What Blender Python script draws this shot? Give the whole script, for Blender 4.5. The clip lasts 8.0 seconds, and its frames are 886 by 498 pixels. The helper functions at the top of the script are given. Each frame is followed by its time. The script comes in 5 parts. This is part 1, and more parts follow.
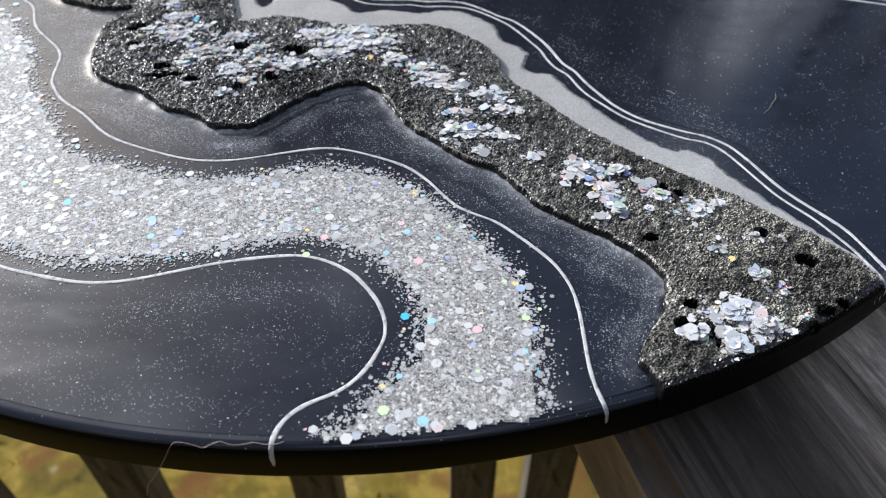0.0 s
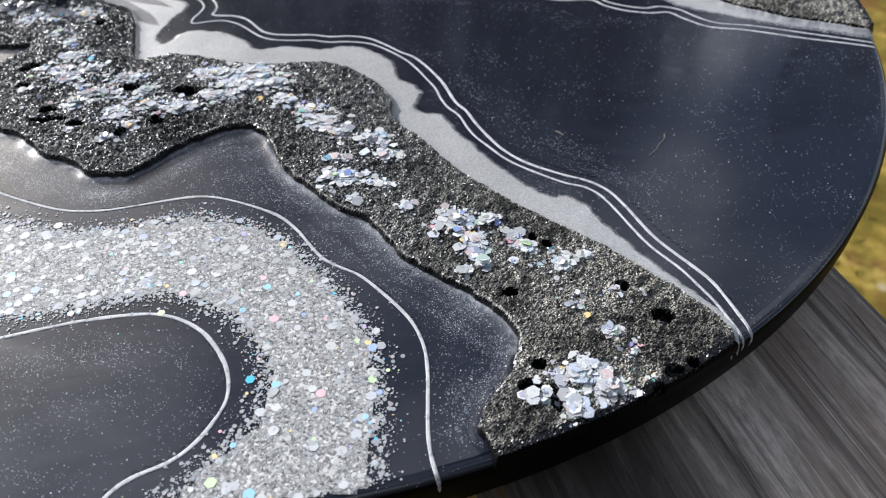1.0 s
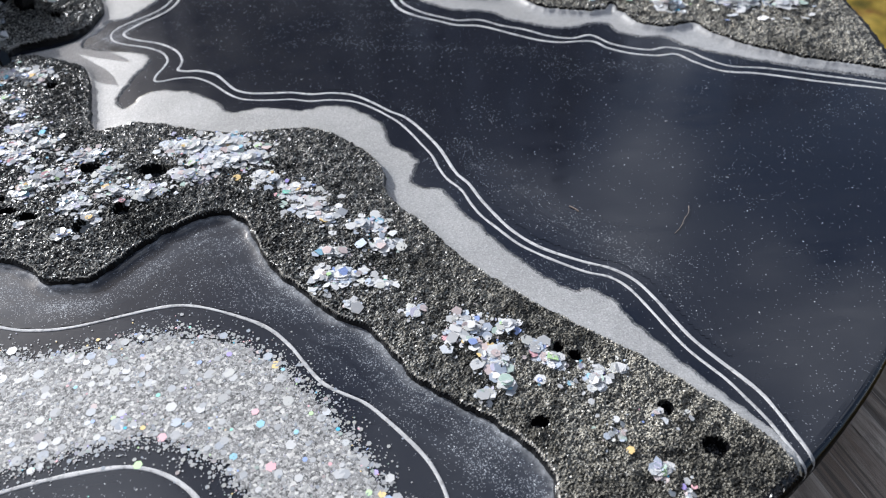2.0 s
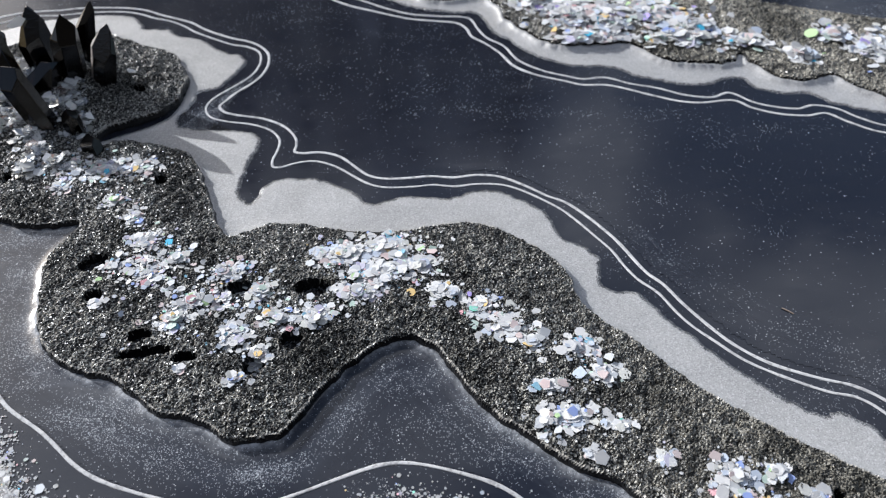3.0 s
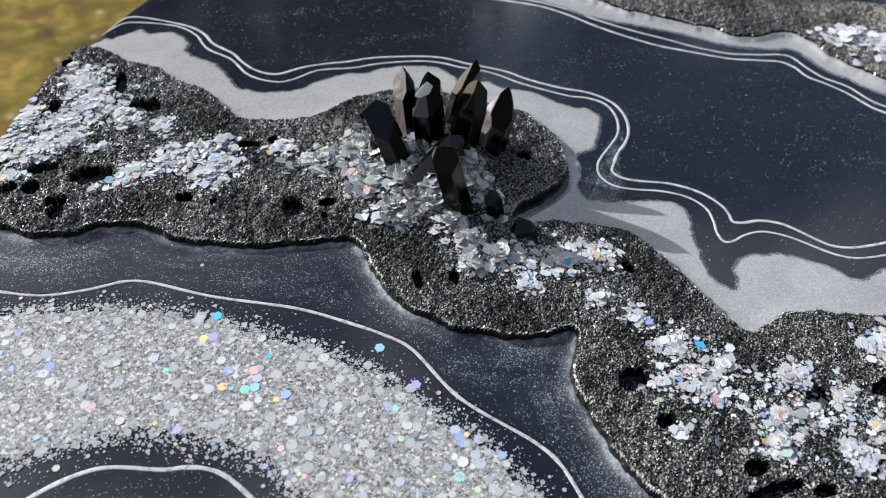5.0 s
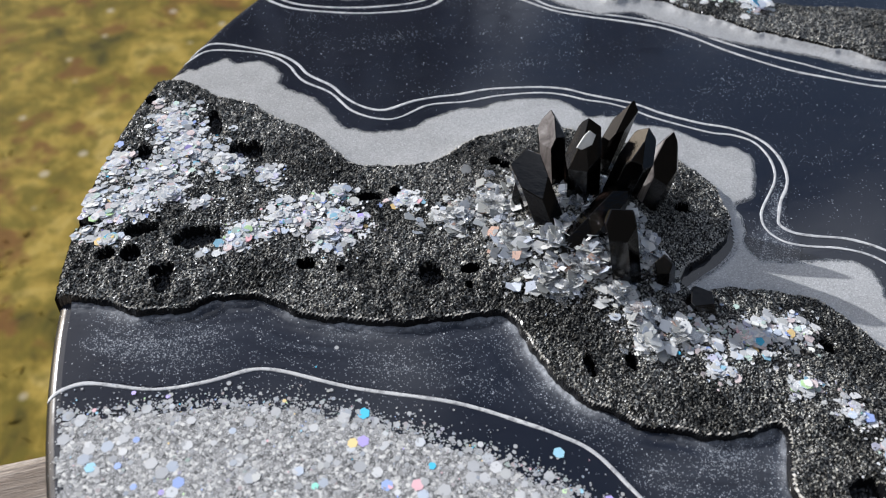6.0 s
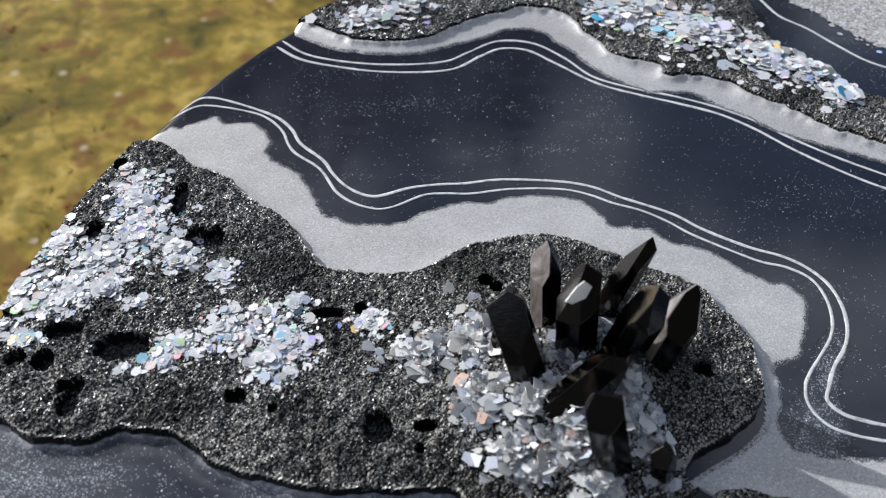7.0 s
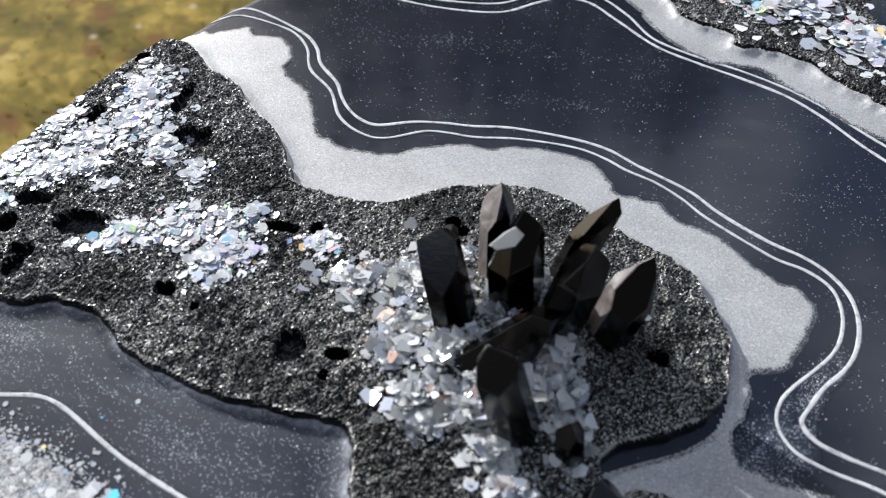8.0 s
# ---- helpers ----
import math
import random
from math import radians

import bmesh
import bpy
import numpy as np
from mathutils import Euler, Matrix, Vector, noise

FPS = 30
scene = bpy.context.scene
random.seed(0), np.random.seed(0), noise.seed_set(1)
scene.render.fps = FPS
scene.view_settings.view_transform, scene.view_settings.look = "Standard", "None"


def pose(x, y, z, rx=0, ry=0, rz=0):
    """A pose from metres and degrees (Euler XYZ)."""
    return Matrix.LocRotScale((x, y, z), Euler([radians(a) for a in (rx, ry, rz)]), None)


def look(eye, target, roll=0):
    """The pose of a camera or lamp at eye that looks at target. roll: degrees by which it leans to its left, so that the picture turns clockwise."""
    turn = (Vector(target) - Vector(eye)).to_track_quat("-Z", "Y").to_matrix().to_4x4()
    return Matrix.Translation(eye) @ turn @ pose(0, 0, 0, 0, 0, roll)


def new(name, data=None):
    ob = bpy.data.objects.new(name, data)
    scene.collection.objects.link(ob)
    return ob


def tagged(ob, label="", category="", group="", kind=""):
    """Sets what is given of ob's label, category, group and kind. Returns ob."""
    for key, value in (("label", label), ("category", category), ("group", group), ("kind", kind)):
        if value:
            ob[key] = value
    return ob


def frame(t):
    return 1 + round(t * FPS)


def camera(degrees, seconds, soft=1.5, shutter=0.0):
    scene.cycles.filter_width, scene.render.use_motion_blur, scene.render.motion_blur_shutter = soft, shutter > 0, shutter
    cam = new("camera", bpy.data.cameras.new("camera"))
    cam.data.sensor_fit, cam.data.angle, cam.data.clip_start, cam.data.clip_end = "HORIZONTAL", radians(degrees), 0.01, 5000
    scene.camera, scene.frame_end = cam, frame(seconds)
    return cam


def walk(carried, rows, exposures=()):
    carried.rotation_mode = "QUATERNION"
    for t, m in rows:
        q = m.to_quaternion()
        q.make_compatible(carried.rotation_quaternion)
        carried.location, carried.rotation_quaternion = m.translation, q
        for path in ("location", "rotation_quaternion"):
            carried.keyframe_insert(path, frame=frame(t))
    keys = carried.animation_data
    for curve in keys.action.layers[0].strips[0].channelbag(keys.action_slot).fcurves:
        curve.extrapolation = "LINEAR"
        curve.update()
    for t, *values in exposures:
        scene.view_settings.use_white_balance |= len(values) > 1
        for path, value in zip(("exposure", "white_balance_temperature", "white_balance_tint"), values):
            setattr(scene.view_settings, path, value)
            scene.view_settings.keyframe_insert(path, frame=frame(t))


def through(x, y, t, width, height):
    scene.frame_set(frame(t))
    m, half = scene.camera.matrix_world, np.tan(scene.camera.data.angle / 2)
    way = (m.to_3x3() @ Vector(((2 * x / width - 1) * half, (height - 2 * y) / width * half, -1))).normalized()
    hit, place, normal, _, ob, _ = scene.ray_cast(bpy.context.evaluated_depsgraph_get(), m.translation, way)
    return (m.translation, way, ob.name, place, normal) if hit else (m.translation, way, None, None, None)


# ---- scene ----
# ---- camera ----
cam = camera(62.0, 8.0, soft=1.1)
cam.data.dof.use_dof = True
cam.data.dof.focus_distance = 0.205
cam.data.dof.aperture_fstop = 19.0
ROWS = [
    (0, 0.01656, -0.00384, 0.14148, 45.522, 0.223, -0.297),
    (0.5, 0.03861, -0.00241, 0.14395, 45.623, 0.441, -0.259),
    (1, 0.05414, 0.00813, 0.15018, 45.529, 0.418, -0.886),
    (1.2, 0.05695, 0.01589, 0.15176, 45.347, 0.149, -1.378),
    (2.3, 0.02963, 0.06469, 0.15858, 44.121, 0.318, -5.271),
    (2.5, 0.01563, 0.07530, 0.16112, 43.905, 0.109, -6.208),
    (3, -0.02076, 0.10136, 0.16444, 43.335, -0.409, -8.265),
    (3.5, -0.06077, 0.11576, 0.16365, 42.979, -1.181, -10.161),
    (4, -0.10434, 0.13318, 0.16560, 42.619, -1.994, -11.688),
    (4.5, -0.14201, 0.15201, 0.16275, 42.776, -2.667, -13.571),
    (5, -0.18260, 0.17603, 0.15780, 43.300, -3.038, -15.760),
    (5.2, -0.19641, 0.18368, 0.15554, 43.591, -3.200, -16.587),
    (6.3, -0.21243, 0.23726, 0.14802, 42.538, -2.421, -14.671),
    (6.5, -0.20507, 0.24789, 0.14862, 42.471, -2.542, -12.982),
    (7, -0.17609, 0.26164, 0.14826, 42.231, -2.238, -7.343),
    (7.5, -0.14190, 0.26496, 0.14249, 41.195, -1.502, -0.254),
    (8, -0.13525, 0.26112, 0.13407, 40.296, -1.080, 6.782),
]
walk(cam, [(t, pose(x, y, z, rx, ry, rz)) for t, x, y, z, rx, ry, rz in ROWS],
     exposures=[(0.0, 0.54, 5950.0, 10.0), (3.0, 0.48, 5980.0, 10.0), (4.8, 0.42, 6000.0, 10.0), (6.4, 0.39, 5980.0, 10.0), (7.3, 0.48, 5980.0, 10.0), (8.0, 0.59, 5950.0, 10.0)])

# ---- light ----
CLOUD_SHIFT = (0.5, -3.6, 1.4)
TO_SUN = Vector((-1.55, 1.45, 1.0)).normalized()
world = bpy.data.worlds.new("world")
scene.world = world
world.use_nodes = True
wn = world.node_tree
sky = wn.nodes.new("ShaderNodeTexSky")
sky.sky_type = "NISHITA"
sky.sun_disc = False
sky.dust_density = 4.0
sky.sun_elevation = math.asin(TO_SUN.z)
sky.sun_rotation = math.atan2(TO_SUN.x, TO_SUN.y) % (2 * math.pi)
cloud = wn.nodes.new("ShaderNodeTexNoise")
cloud.inputs["Scale"].default_value, cloud.inputs["Detail"].default_value, cloud.inputs["Distortion"].default_value = 4.5, 6.0, 0.4
cover = wn.nodes.new("ShaderNodeMapRange")
cover.inputs["From Min"].default_value, cover.inputs["From Max"].default_value, cover.inputs["To Max"].default_value = 0.49, 0.71, 0.85
veil = wn.nodes.new("ShaderNodeMix")
veil.data_type = "RGBA"
veil.inputs[7].default_value = (13.5, 13.5, 13.9, 1)
place = wn.nodes.new("ShaderNodeMapping")
place.inputs["Location"].default_value = CLOUD_SHIFT
wn.links.new(wn.nodes.new("ShaderNodeTexCoord").outputs["Generated"], place.inputs["Vector"])
wn.links.new(place.outputs["Vector"], cloud.inputs["Vector"])
wn.links.new(cloud.outputs["Fac"], cover.inputs["Value"])
wn.links.new(cover.outputs["Result"], veil.inputs[0])
wn.links.new(sky.outputs["Color"], veil.inputs[6])
wn.links.new(veil.outputs[2], wn.nodes["Background"].inputs["Color"])
wn.nodes["Background"].inputs["Strength"].default_value = 0.075
sun = new("sun", bpy.data.lights.new("sun", "SUN"))
sun.data.energy = 4.8
sun.data.angle = radians(0.53)
sun.data.color = (1.0, 0.97, 0.93)
sun.matrix_world = look(TO_SUN * 5, (0, 0, 0))


# ---- materials ----
class Nodes:
    """A short way to wire a node material."""

    def __init__(self, name):
        self.mat = bpy.data.materials.new(name)
        self.mat.use_nodes = True
        self.tree = self.mat.node_tree
        self.bsdf = self.tree.nodes["Principled BSDF"]

    def set(self, socket, value):
        if hasattr(value, "is_linked"):
            self.tree.links.new(value, socket)
        else:
            socket.default_value = value

    def node(self, kind, out=0, **inputs):
        made = self.tree.nodes.new("ShaderNode" + kind)
        for key, value in inputs.items():
            self.set(made.inputs[key.replace("_", " ")], value)
        return made.outputs[out]

    def coords(self, scale=(1, 1, 1), turn=0.0):
        made = self.tree.nodes.new("ShaderNodeMapping")
        made.inputs["Scale"].default_value = scale
        made.inputs["Rotation"].default_value = (0, 0, turn)
        self.tree.links.new(self.tree.nodes.new("ShaderNodeTexCoord").outputs["Object"], made.inputs["Vector"])
        return made.outputs[0]

    def noise(self, scale, detail=3.0, vector=None, rough=0.55, warp=0.0):
        made = self.tree.nodes.new("ShaderNodeTexNoise")
        for key, value in (("Scale", scale), ("Detail", detail), ("Roughness", rough), ("Distortion", warp)):
            made.inputs[key].default_value = value
        self.tree.links.new(vector or self.coords(), made.inputs["Vector"])
        return made.outputs["Fac"]

    def cells(self, scale, what="Color", feature="F1", vector=None):
        made = self.tree.nodes.new("ShaderNodeTexVoronoi")
        made.feature = feature
        made.inputs["Scale"].default_value = scale
        self.tree.links.new(vector or self.coords(), made.inputs["Vector"])
        return made.outputs[what]

    def ramp(self, fac, *stops, constant=False):
        made = self.tree.nodes.new("ShaderNodeValToRGB")
        ramp = made.color_ramp
        if constant:
            ramp.interpolation = "CONSTANT"
        while len(ramp.elements) < len(stops):
            ramp.elements.new(0.5)
        for element, (at, colour) in zip(ramp.elements, stops):
            element.position = at
            element.color = (*colour, 1) if isinstance(colour, tuple) else (colour, colour, colour, 1)
        self.tree.links.new(fac, made.inputs["Fac"])
        return made.outputs["Color"]

    def math(self, op, a, b=0.0):
        made = self.tree.nodes.new("ShaderNodeMath")
        made.operation = op
        self.set(made.inputs[0], a), self.set(made.inputs[1], b)
        return made.outputs[0]

    def mix(self, fac, a, b, blend="MIX"):
        made = self.tree.nodes.new("ShaderNodeMix")
        made.data_type, made.blend_type = "RGBA", blend
        for socket, value in ((made.inputs[0], fac), (made.inputs[6], a), (made.inputs[7], b)):
            self.set(socket, (*value, 1) if isinstance(value, tuple) else value)
        return made.outputs[2]

    def red(self, colour):
        return self.node("SeparateColor", 0, Color=colour)

    def bump(self, height, strength=0.4, distance=0.001):
        self.set(self.bsdf.inputs["Normal"], self.node("Bump", Height=height, Strength=strength, Distance=distance))

    def finish(self, **inputs):
        for key, value in inputs.items():
            if isinstance(value, tuple) and len(value) == 3:
                value = (*value, 1)
            self.set(self.bsdf.inputs[key.replace("_", " ")], value)
        return self.mat


def resin_material():
    """Black gloss resin with silver mica dust; the mesh's own 'dust' value says how much was sprinkled there."""
    n = Nodes("black_resin")
    dust = n.node("Attribute", 2)
    dust.node.attribute_name = "dust"
    veil = n.red(n.ramp(n.noise(9.0, 8.0, n.coords((1.0, 2.6, 1.0), 0.65), 0.62, 1.6), (0.5, 0.0), (0.72, 1.0)))
    dust = n.math("ADD", dust, n.math("MULTIPLY", veil, 0.3))
    swirl = n.noise(13.0, 9.0, n.coords((1.0, 3.0, 1.0), 0.45), 0.66, 1.8)
    flow = n.node("Attribute", 1)
    flow.node.attribute_name = "flow"
    drift = n.noise(1.0, 7.0, flow, 0.66, 1.2)
    streak = n.red(n.ramp(n.math("ADD", n.math("MULTIPLY", swirl, 0.5), n.math("MULTIPLY", drift, 0.5)), (0.42, 0.0), (0.6, 1.0)))
    grain = n.red(n.cells(5200.0))
    coarse = n.cells(2300.0)
    patchy = n.red(n.ramp(n.noise(70.0, 4.0), (0.35, 0.1), (0.65, 1.0)))
    loose = n.math("MULTIPLY", dust, n.math("ADD", n.math("MULTIPLY", streak, 0.46), 0.03))
    speck = n.math("GREATER_THAN", grain, n.math("SUBTRACT", 0.998, n.math("MULTIPLY", loose, patchy)))
    lump = n.math("MULTIPLY", n.math("GREATER_THAN", n.red(coarse), n.math("SUBTRACT", 0.9965, n.math("MULTIPLY", n.math("MULTIPLY", loose, patchy), 0.3))), n.math("LESS_THAN", n.cells(2300.0, "Distance"), 0.42))
    big = n.red(n.cells(520.0))
    star = n.math("MULTIPLY", n.math("GREATER_THAN", big, 0.983), n.math("LESS_THAN", n.cells(520.0, "Distance"), n.math("MULTIPLY", n.math("SUBTRACT", big, 0.978), 5.2)))
    haze = n.math("MULTIPLY", dust, streak)
    base = n.mix(n.math("MULTIPLY", haze, 0.27), (0.0085, 0.0105, 0.018), (0.125, 0.142, 0.178))
    base = n.mix(n.math("MULTIPLY", speck, 0.8), base, (0.34, 0.36, 0.39))
    base = n.mix(n.math("MULTIPLY", lump, n.node("SeparateColor", 1, Color=coarse)), base, (0.62, 0.64, 0.66))
    base = n.mix(star, base, (0.6, 0.63, 0.67))
    mote = n.red(n.cells(1300.0))
    base = n.mix(n.math("MULTIPLY", n.math("GREATER_THAN", mote, 0.972), n.math("LESS_THAN", n.cells(1300.0, "Distance"), 0.24)), base, (0.17, 0.175, 0.19))
    wick = n.node("Attribute", 2)
    wick.node.attribute_name = "wick"
    creep = n.math("MULTIPLY", wick, n.red(n.ramp(n.noise(34.0, 5.0, None, 0.65), (0.4, 0.0), (0.62, 1.0))))
    base = n.mix(n.math("MULTIPLY", creep, n.red(n.ramp(n.noise(900.0, 3.0), (0.3, 0.35), (0.6, 1.0)))), base, (0.6, 0.62, 0.65))
    smear = n.noise(60.0, 4.0, n.coords((1.0, 3.0, 1.0), 0.9))
    n.bump(n.noise(9.0, 2.0), 0.05, 0.002)
    return n.finish(Base_Color=base, Roughness=n.ramp(smear, (0.3, 0.05), (0.8, 0.2)), Specular_IOR_Level=0.58, Coat_Weight=n.ramp(n.noise(11.0, 6.0, n.coords((1.0, 1.8, 1.0), 0.5), 0.6, 1.4), (0.32, 0.03), (0.68, 0.21)), Coat_Roughness=0.5, Coat_IOR=1.5)


def paint_material():
    n = Nodes("white_paint")
    grain = n.noise(900.0, 3.0)
    n.bump(grain, 0.25, 0.0003)
    base = n.ramp(n.noise(140.0, 4.0), (0.3, (0.4, 0.4, 0.41)), (0.7, (0.6, 0.6, 0.6)))
    base = n.mix(n.ramp(n.noise(620.0, 4.0, None, 0.65), (0.36, 0.7), (0.48, 0.0)), base, (0.2, 0.2, 0.21))
    return n.finish(Base_Color=base, Roughness=0.7, Specular_IOR_Level=0.2)


def silver_material():
    """Matt silver metallic paint with a fine sandy grain and thin places."""
    n = Nodes("silver_paint")
    grain = n.red(n.cells(3600.0))
    cloud = n.noise(45.0, 5.0, n.coords((1.0, 1.6, 1.0)), 0.6, 0.6)
    base = n.mix(n.ramp(cloud, (0.3, 0.0), (0.75, 1.0)), (0.37, 0.365, 0.358), (0.5, 0.495, 0.485))
    base = n.mix(n.ramp(grain, (0.0, 0.4), (0.3, 0.0), (0.72, 0.0), (1.0, 0.42)), base, n.ramp(grain, (0.4, 0.12), (0.6, 0.85)))
    fade = n.node("Attribute", 2)
    fade.node.attribute_name = "fade"
    bare = n.math("GREATER_THAN", n.math("ADD", n.math("MULTIPLY", n.red(n.cells(4600.0)), 0.7), n.math("MULTIPLY", n.noise(260.0, 4.0), 0.5)), fade)
    base = n.mix(n.math("MULTIPLY", bare, 0.9), base, (0.012, 0.014, 0.02))
    n.bump(n.noise(1500.0, 2.0), 0.25, 0.0003)
    return n.finish(Base_Color=base, Metallic=0.25, Roughness=0.4, Coat_Weight=0.8, Coat_Roughness=0.1)


def rock_material():
    """Crushed black glass and sand: black grains with grey and white ones among them."""
    n = Nodes("black_grit")
    grain = n.red(n.cells(2700.0))
    fine = n.red(n.cells(5000.0))
    patch = n.noise(45.0, 4.0)
    base = n.ramp(grain, (0.0, 0.001), (0.5, 0.002), (0.6, (0.025, 0.023, 0.02)), (0.75, (0.13, 0.122, 0.105)), (0.89, (0.68, 0.66, 0.58)))
    base = n.mix(n.ramp(fine, (0.92, 0.0), (0.96, 0.9)), base, (0.5, 0.5, 0.48))
    sandy = n.red(n.ramp(n.node("SeparateXYZ", 0, Vector=n.node("TexCoord", 3)), (0.03, 0.0), (0.1, 0.85)))
    sand = n.ramp(n.red(n.cells(3600.0)), (0.3, (0.02, 0.018, 0.015)), (0.55, (0.17, 0.16, 0.135)), (0.9, (0.62, 0.59, 0.5)))
    base = n.mix(sandy, base, sand)
    base = n.mix(n.ramp(patch, (0.45, 0.0), (0.62, 0.62)), base, (0.002, 0.0025, 0.003))
    facet = n.tree.nodes.new("ShaderNodeVectorMath")
    facet.operation = "MULTIPLY_ADD"
    n.set(facet.inputs[0], n.cells(2700.0))
    facet.inputs[1].default_value, facet.inputs[2].default_value = (1.5, 1.5, 1.5), (-0.75, -0.75, -0.75)
    lean = n.tree.nodes.new("ShaderNodeVectorMath")
    n.set(lean.inputs[0], n.node("NewGeometry", 1)), n.set(lean.inputs[1], facet.outputs[0])
    even = n.tree.nodes.new("ShaderNodeVectorMath")
    even.operation = "NORMALIZE"
    n.set(even.inputs[0], lean.outputs[0])
    n.set(n.bsdf.inputs["Normal"], even.outputs[0])
    return n.finish(Base_Color=base, Roughness=n.ramp(fine, (0.0, 0.26), (1.0, 0.42)), Specular_IOR_Level=n.ramp(patch, (0.44, 0.44), (0.62, 0.15)))


def flake_material(name, random_from, pale, rough, through=0.0, shade=0.5, vivid=0.972, gloss=0.4):
    """Pearly hexagon glitter; most flakes are silver white, a few blue, green or pink."""
    n = Nodes(name)
    if random_from == "object":
        pick = n.node("ObjectInfo", 5)
    else:
        pick = n.node("NewGeometry", 8)
    base = n.ramp(pick, (0.0, (pale, pale, pale)), (0.3, (pale * 0.84, pale * 0.84, pale * 0.84)), (0.46, (pale * 0.88, pale * 0.91, pale * 0.95)), (0.54, (pale * 0.95, pale * 0.95, pale * 0.9)),
                  (0.64, (pale * 0.74, pale * 0.82, pale * 0.95)), (0.74, (pale * 0.92, pale * 0.94, pale * 0.95)), (0.82, (pale * 0.95, pale * 0.8, pale * 0.78)),
                  (0.87, (pale * 0.75, pale * 0.92, pale * 0.82)), (0.9, (pale * 0.8, pale * 0.78, pale * 0.95)), (0.93, pale), constant=True)
    tone = n.math("FRACT", n.math("MULTIPLY", pick, 37.7))
    base = n.mix(n.math("MULTIPLY", tone, shade), base, (0.34, 0.35, 0.37))
    base = n.mix(n.math("GREATER_THAN", pick, vivid), base, n.ramp(tone, (0.0, (0.36, 0.62, 0.76)), (0.16, (0.1, 0.52, 0.76)), (0.24, (0.36, 0.46, 0.78)), (0.48, (0.82, 0.5, 0.54)), (0.62, (0.86, 0.66, 0.32)), (0.74, (0.6, 0.8, 0.46)), (0.84, (0.34, 0.74, 0.62)), (0.92, (0.5, 0.42, 0.8)), constant=True))
    n.bump(n.noise(700.0, 2.0), 0.12, 0.0003)
    n.finish(Base_Color=base, Roughness=rough, Specular_IOR_Level=gloss)
    if through:
        glow = n.node("BsdfTranslucent", Color=base)
        both = n.tree.nodes.new("ShaderNodeMixShader")
        both.inputs[0].default_value = through
        n.tree.links.new(n.bsdf.outputs[0], both.inputs[1])
        n.tree.links.new(glow, both.inputs[2])
        n.tree.links.new(both.outputs[0], n.tree.nodes["Material Output"].inputs["Surface"])
    return n.mat


def shard_material(name, source, out):
    """Thin glassy mica: most shards clear with a sharp gloss, the rest milky, grey or faintly coloured."""
    n = Nodes(name)
    pick = n.node(source, out)
    tone = n.math("FRACT", n.math("MULTIPLY", pick, 41.3))
    base = n.ramp(tone, (0.0, (0.84, 0.84, 0.82)), (0.3, (0.66, 0.66, 0.62)), (0.46, (0.42, 0.45, 0.5)), (0.58, (0.96, 0.96, 0.95)), (0.8, (0.5, 0.52, 0.52)), (0.88, (0.7, 0.74, 0.82)), (0.97, (0.75, 0.52, 0.42)), constant=True)
    n.bump(n.noise(420.0, 3.0), 0.25, 0.0004)
    n.finish(Base_Color=base, Roughness=0.22, Specular_IOR_Level=0.5)
    milky = n.ramp(pick, (0.0, 0.2), (0.25, 0.5), (0.45, 0.85), (0.6, 1.0), constant=True)
    gloss = n.node("BsdfAnisotropic", Color=(0.9, 0.92, 0.95, 1.0), Roughness=0.1)
    sheen = n.math("MULTIPLY", n.node("Fresnel", IOR=1.55), 0.9)
    body, whole = n.tree.nodes.new("ShaderNodeMixShader"), n.tree.nodes.new("ShaderNodeMixShader")
    lit = n.tree.nodes.new("ShaderNodeMixShader")
    n.set(lit.inputs[0], 0.4), n.set(lit.inputs[1], n.bsdf.outputs[0]), n.set(lit.inputs[2], n.node("BsdfTranslucent", Color=base))
    n.set(body.inputs[0], milky), n.set(body.inputs[1], n.node("BsdfTransparent")), n.set(body.inputs[2], lit.outputs[0])
    n.set(whole.inputs[0], sheen), n.set(whole.inputs[1], body.outputs[0]), n.set(whole.inputs[2], gloss)
    n.set(n.tree.nodes["Material Output"].inputs["Surface"], whole.outputs[0])
    return n.mat


def fine_glitter_material():
    """A bed of tiny silver glitter, each speck its own tone."""
    n = Nodes("fine_glitter")
    speck = n.red(n.cells(1450.0))
    tiny = n.red(n.cells(4200.0))
    base = n.ramp(speck, (0.0, 0.08), (0.3, 0.2), (0.7, (0.315, 0.312, 0.31)), (1.0, (0.66, 0.65, 0.62)))
    base = n.mix(n.ramp(tiny, (0.75, 0.0), (1.0, 0.7)), base, (0.75, 0.75, 0.75))
    tilt = n.cells(1450.0)
    n.bump(n.red(tilt), 0.4, 0.0003)
    return n.finish(Base_Color=base, Roughness=0.65, Specular_IOR_Level=0.2)


def crystal_material():
    n = Nodes("smoky_quartz")
    vein = n.noise(170.0, 5.0, n.coords((1, 1, 0.35)), 0.6, 1.2)
    n.bump(n.noise(520.0, 5.0, n.coords((1, 1, 2.5)), 0.65), 0.07, 0.0005)
    return n.finish(Base_Color=n.ramp(vein, (0.5, (0.0008, 0.0007, 0.0007)), (0.62, (0.004, 0.0026, 0.0022)), (0.72, (0.03, 0.02, 0.017)), (0.82, (0.13, 0.105, 0.09))), Roughness=n.ramp(vein, (0.3, 0.02), (0.75, 0.1)), Specular_IOR_Level=0.5)


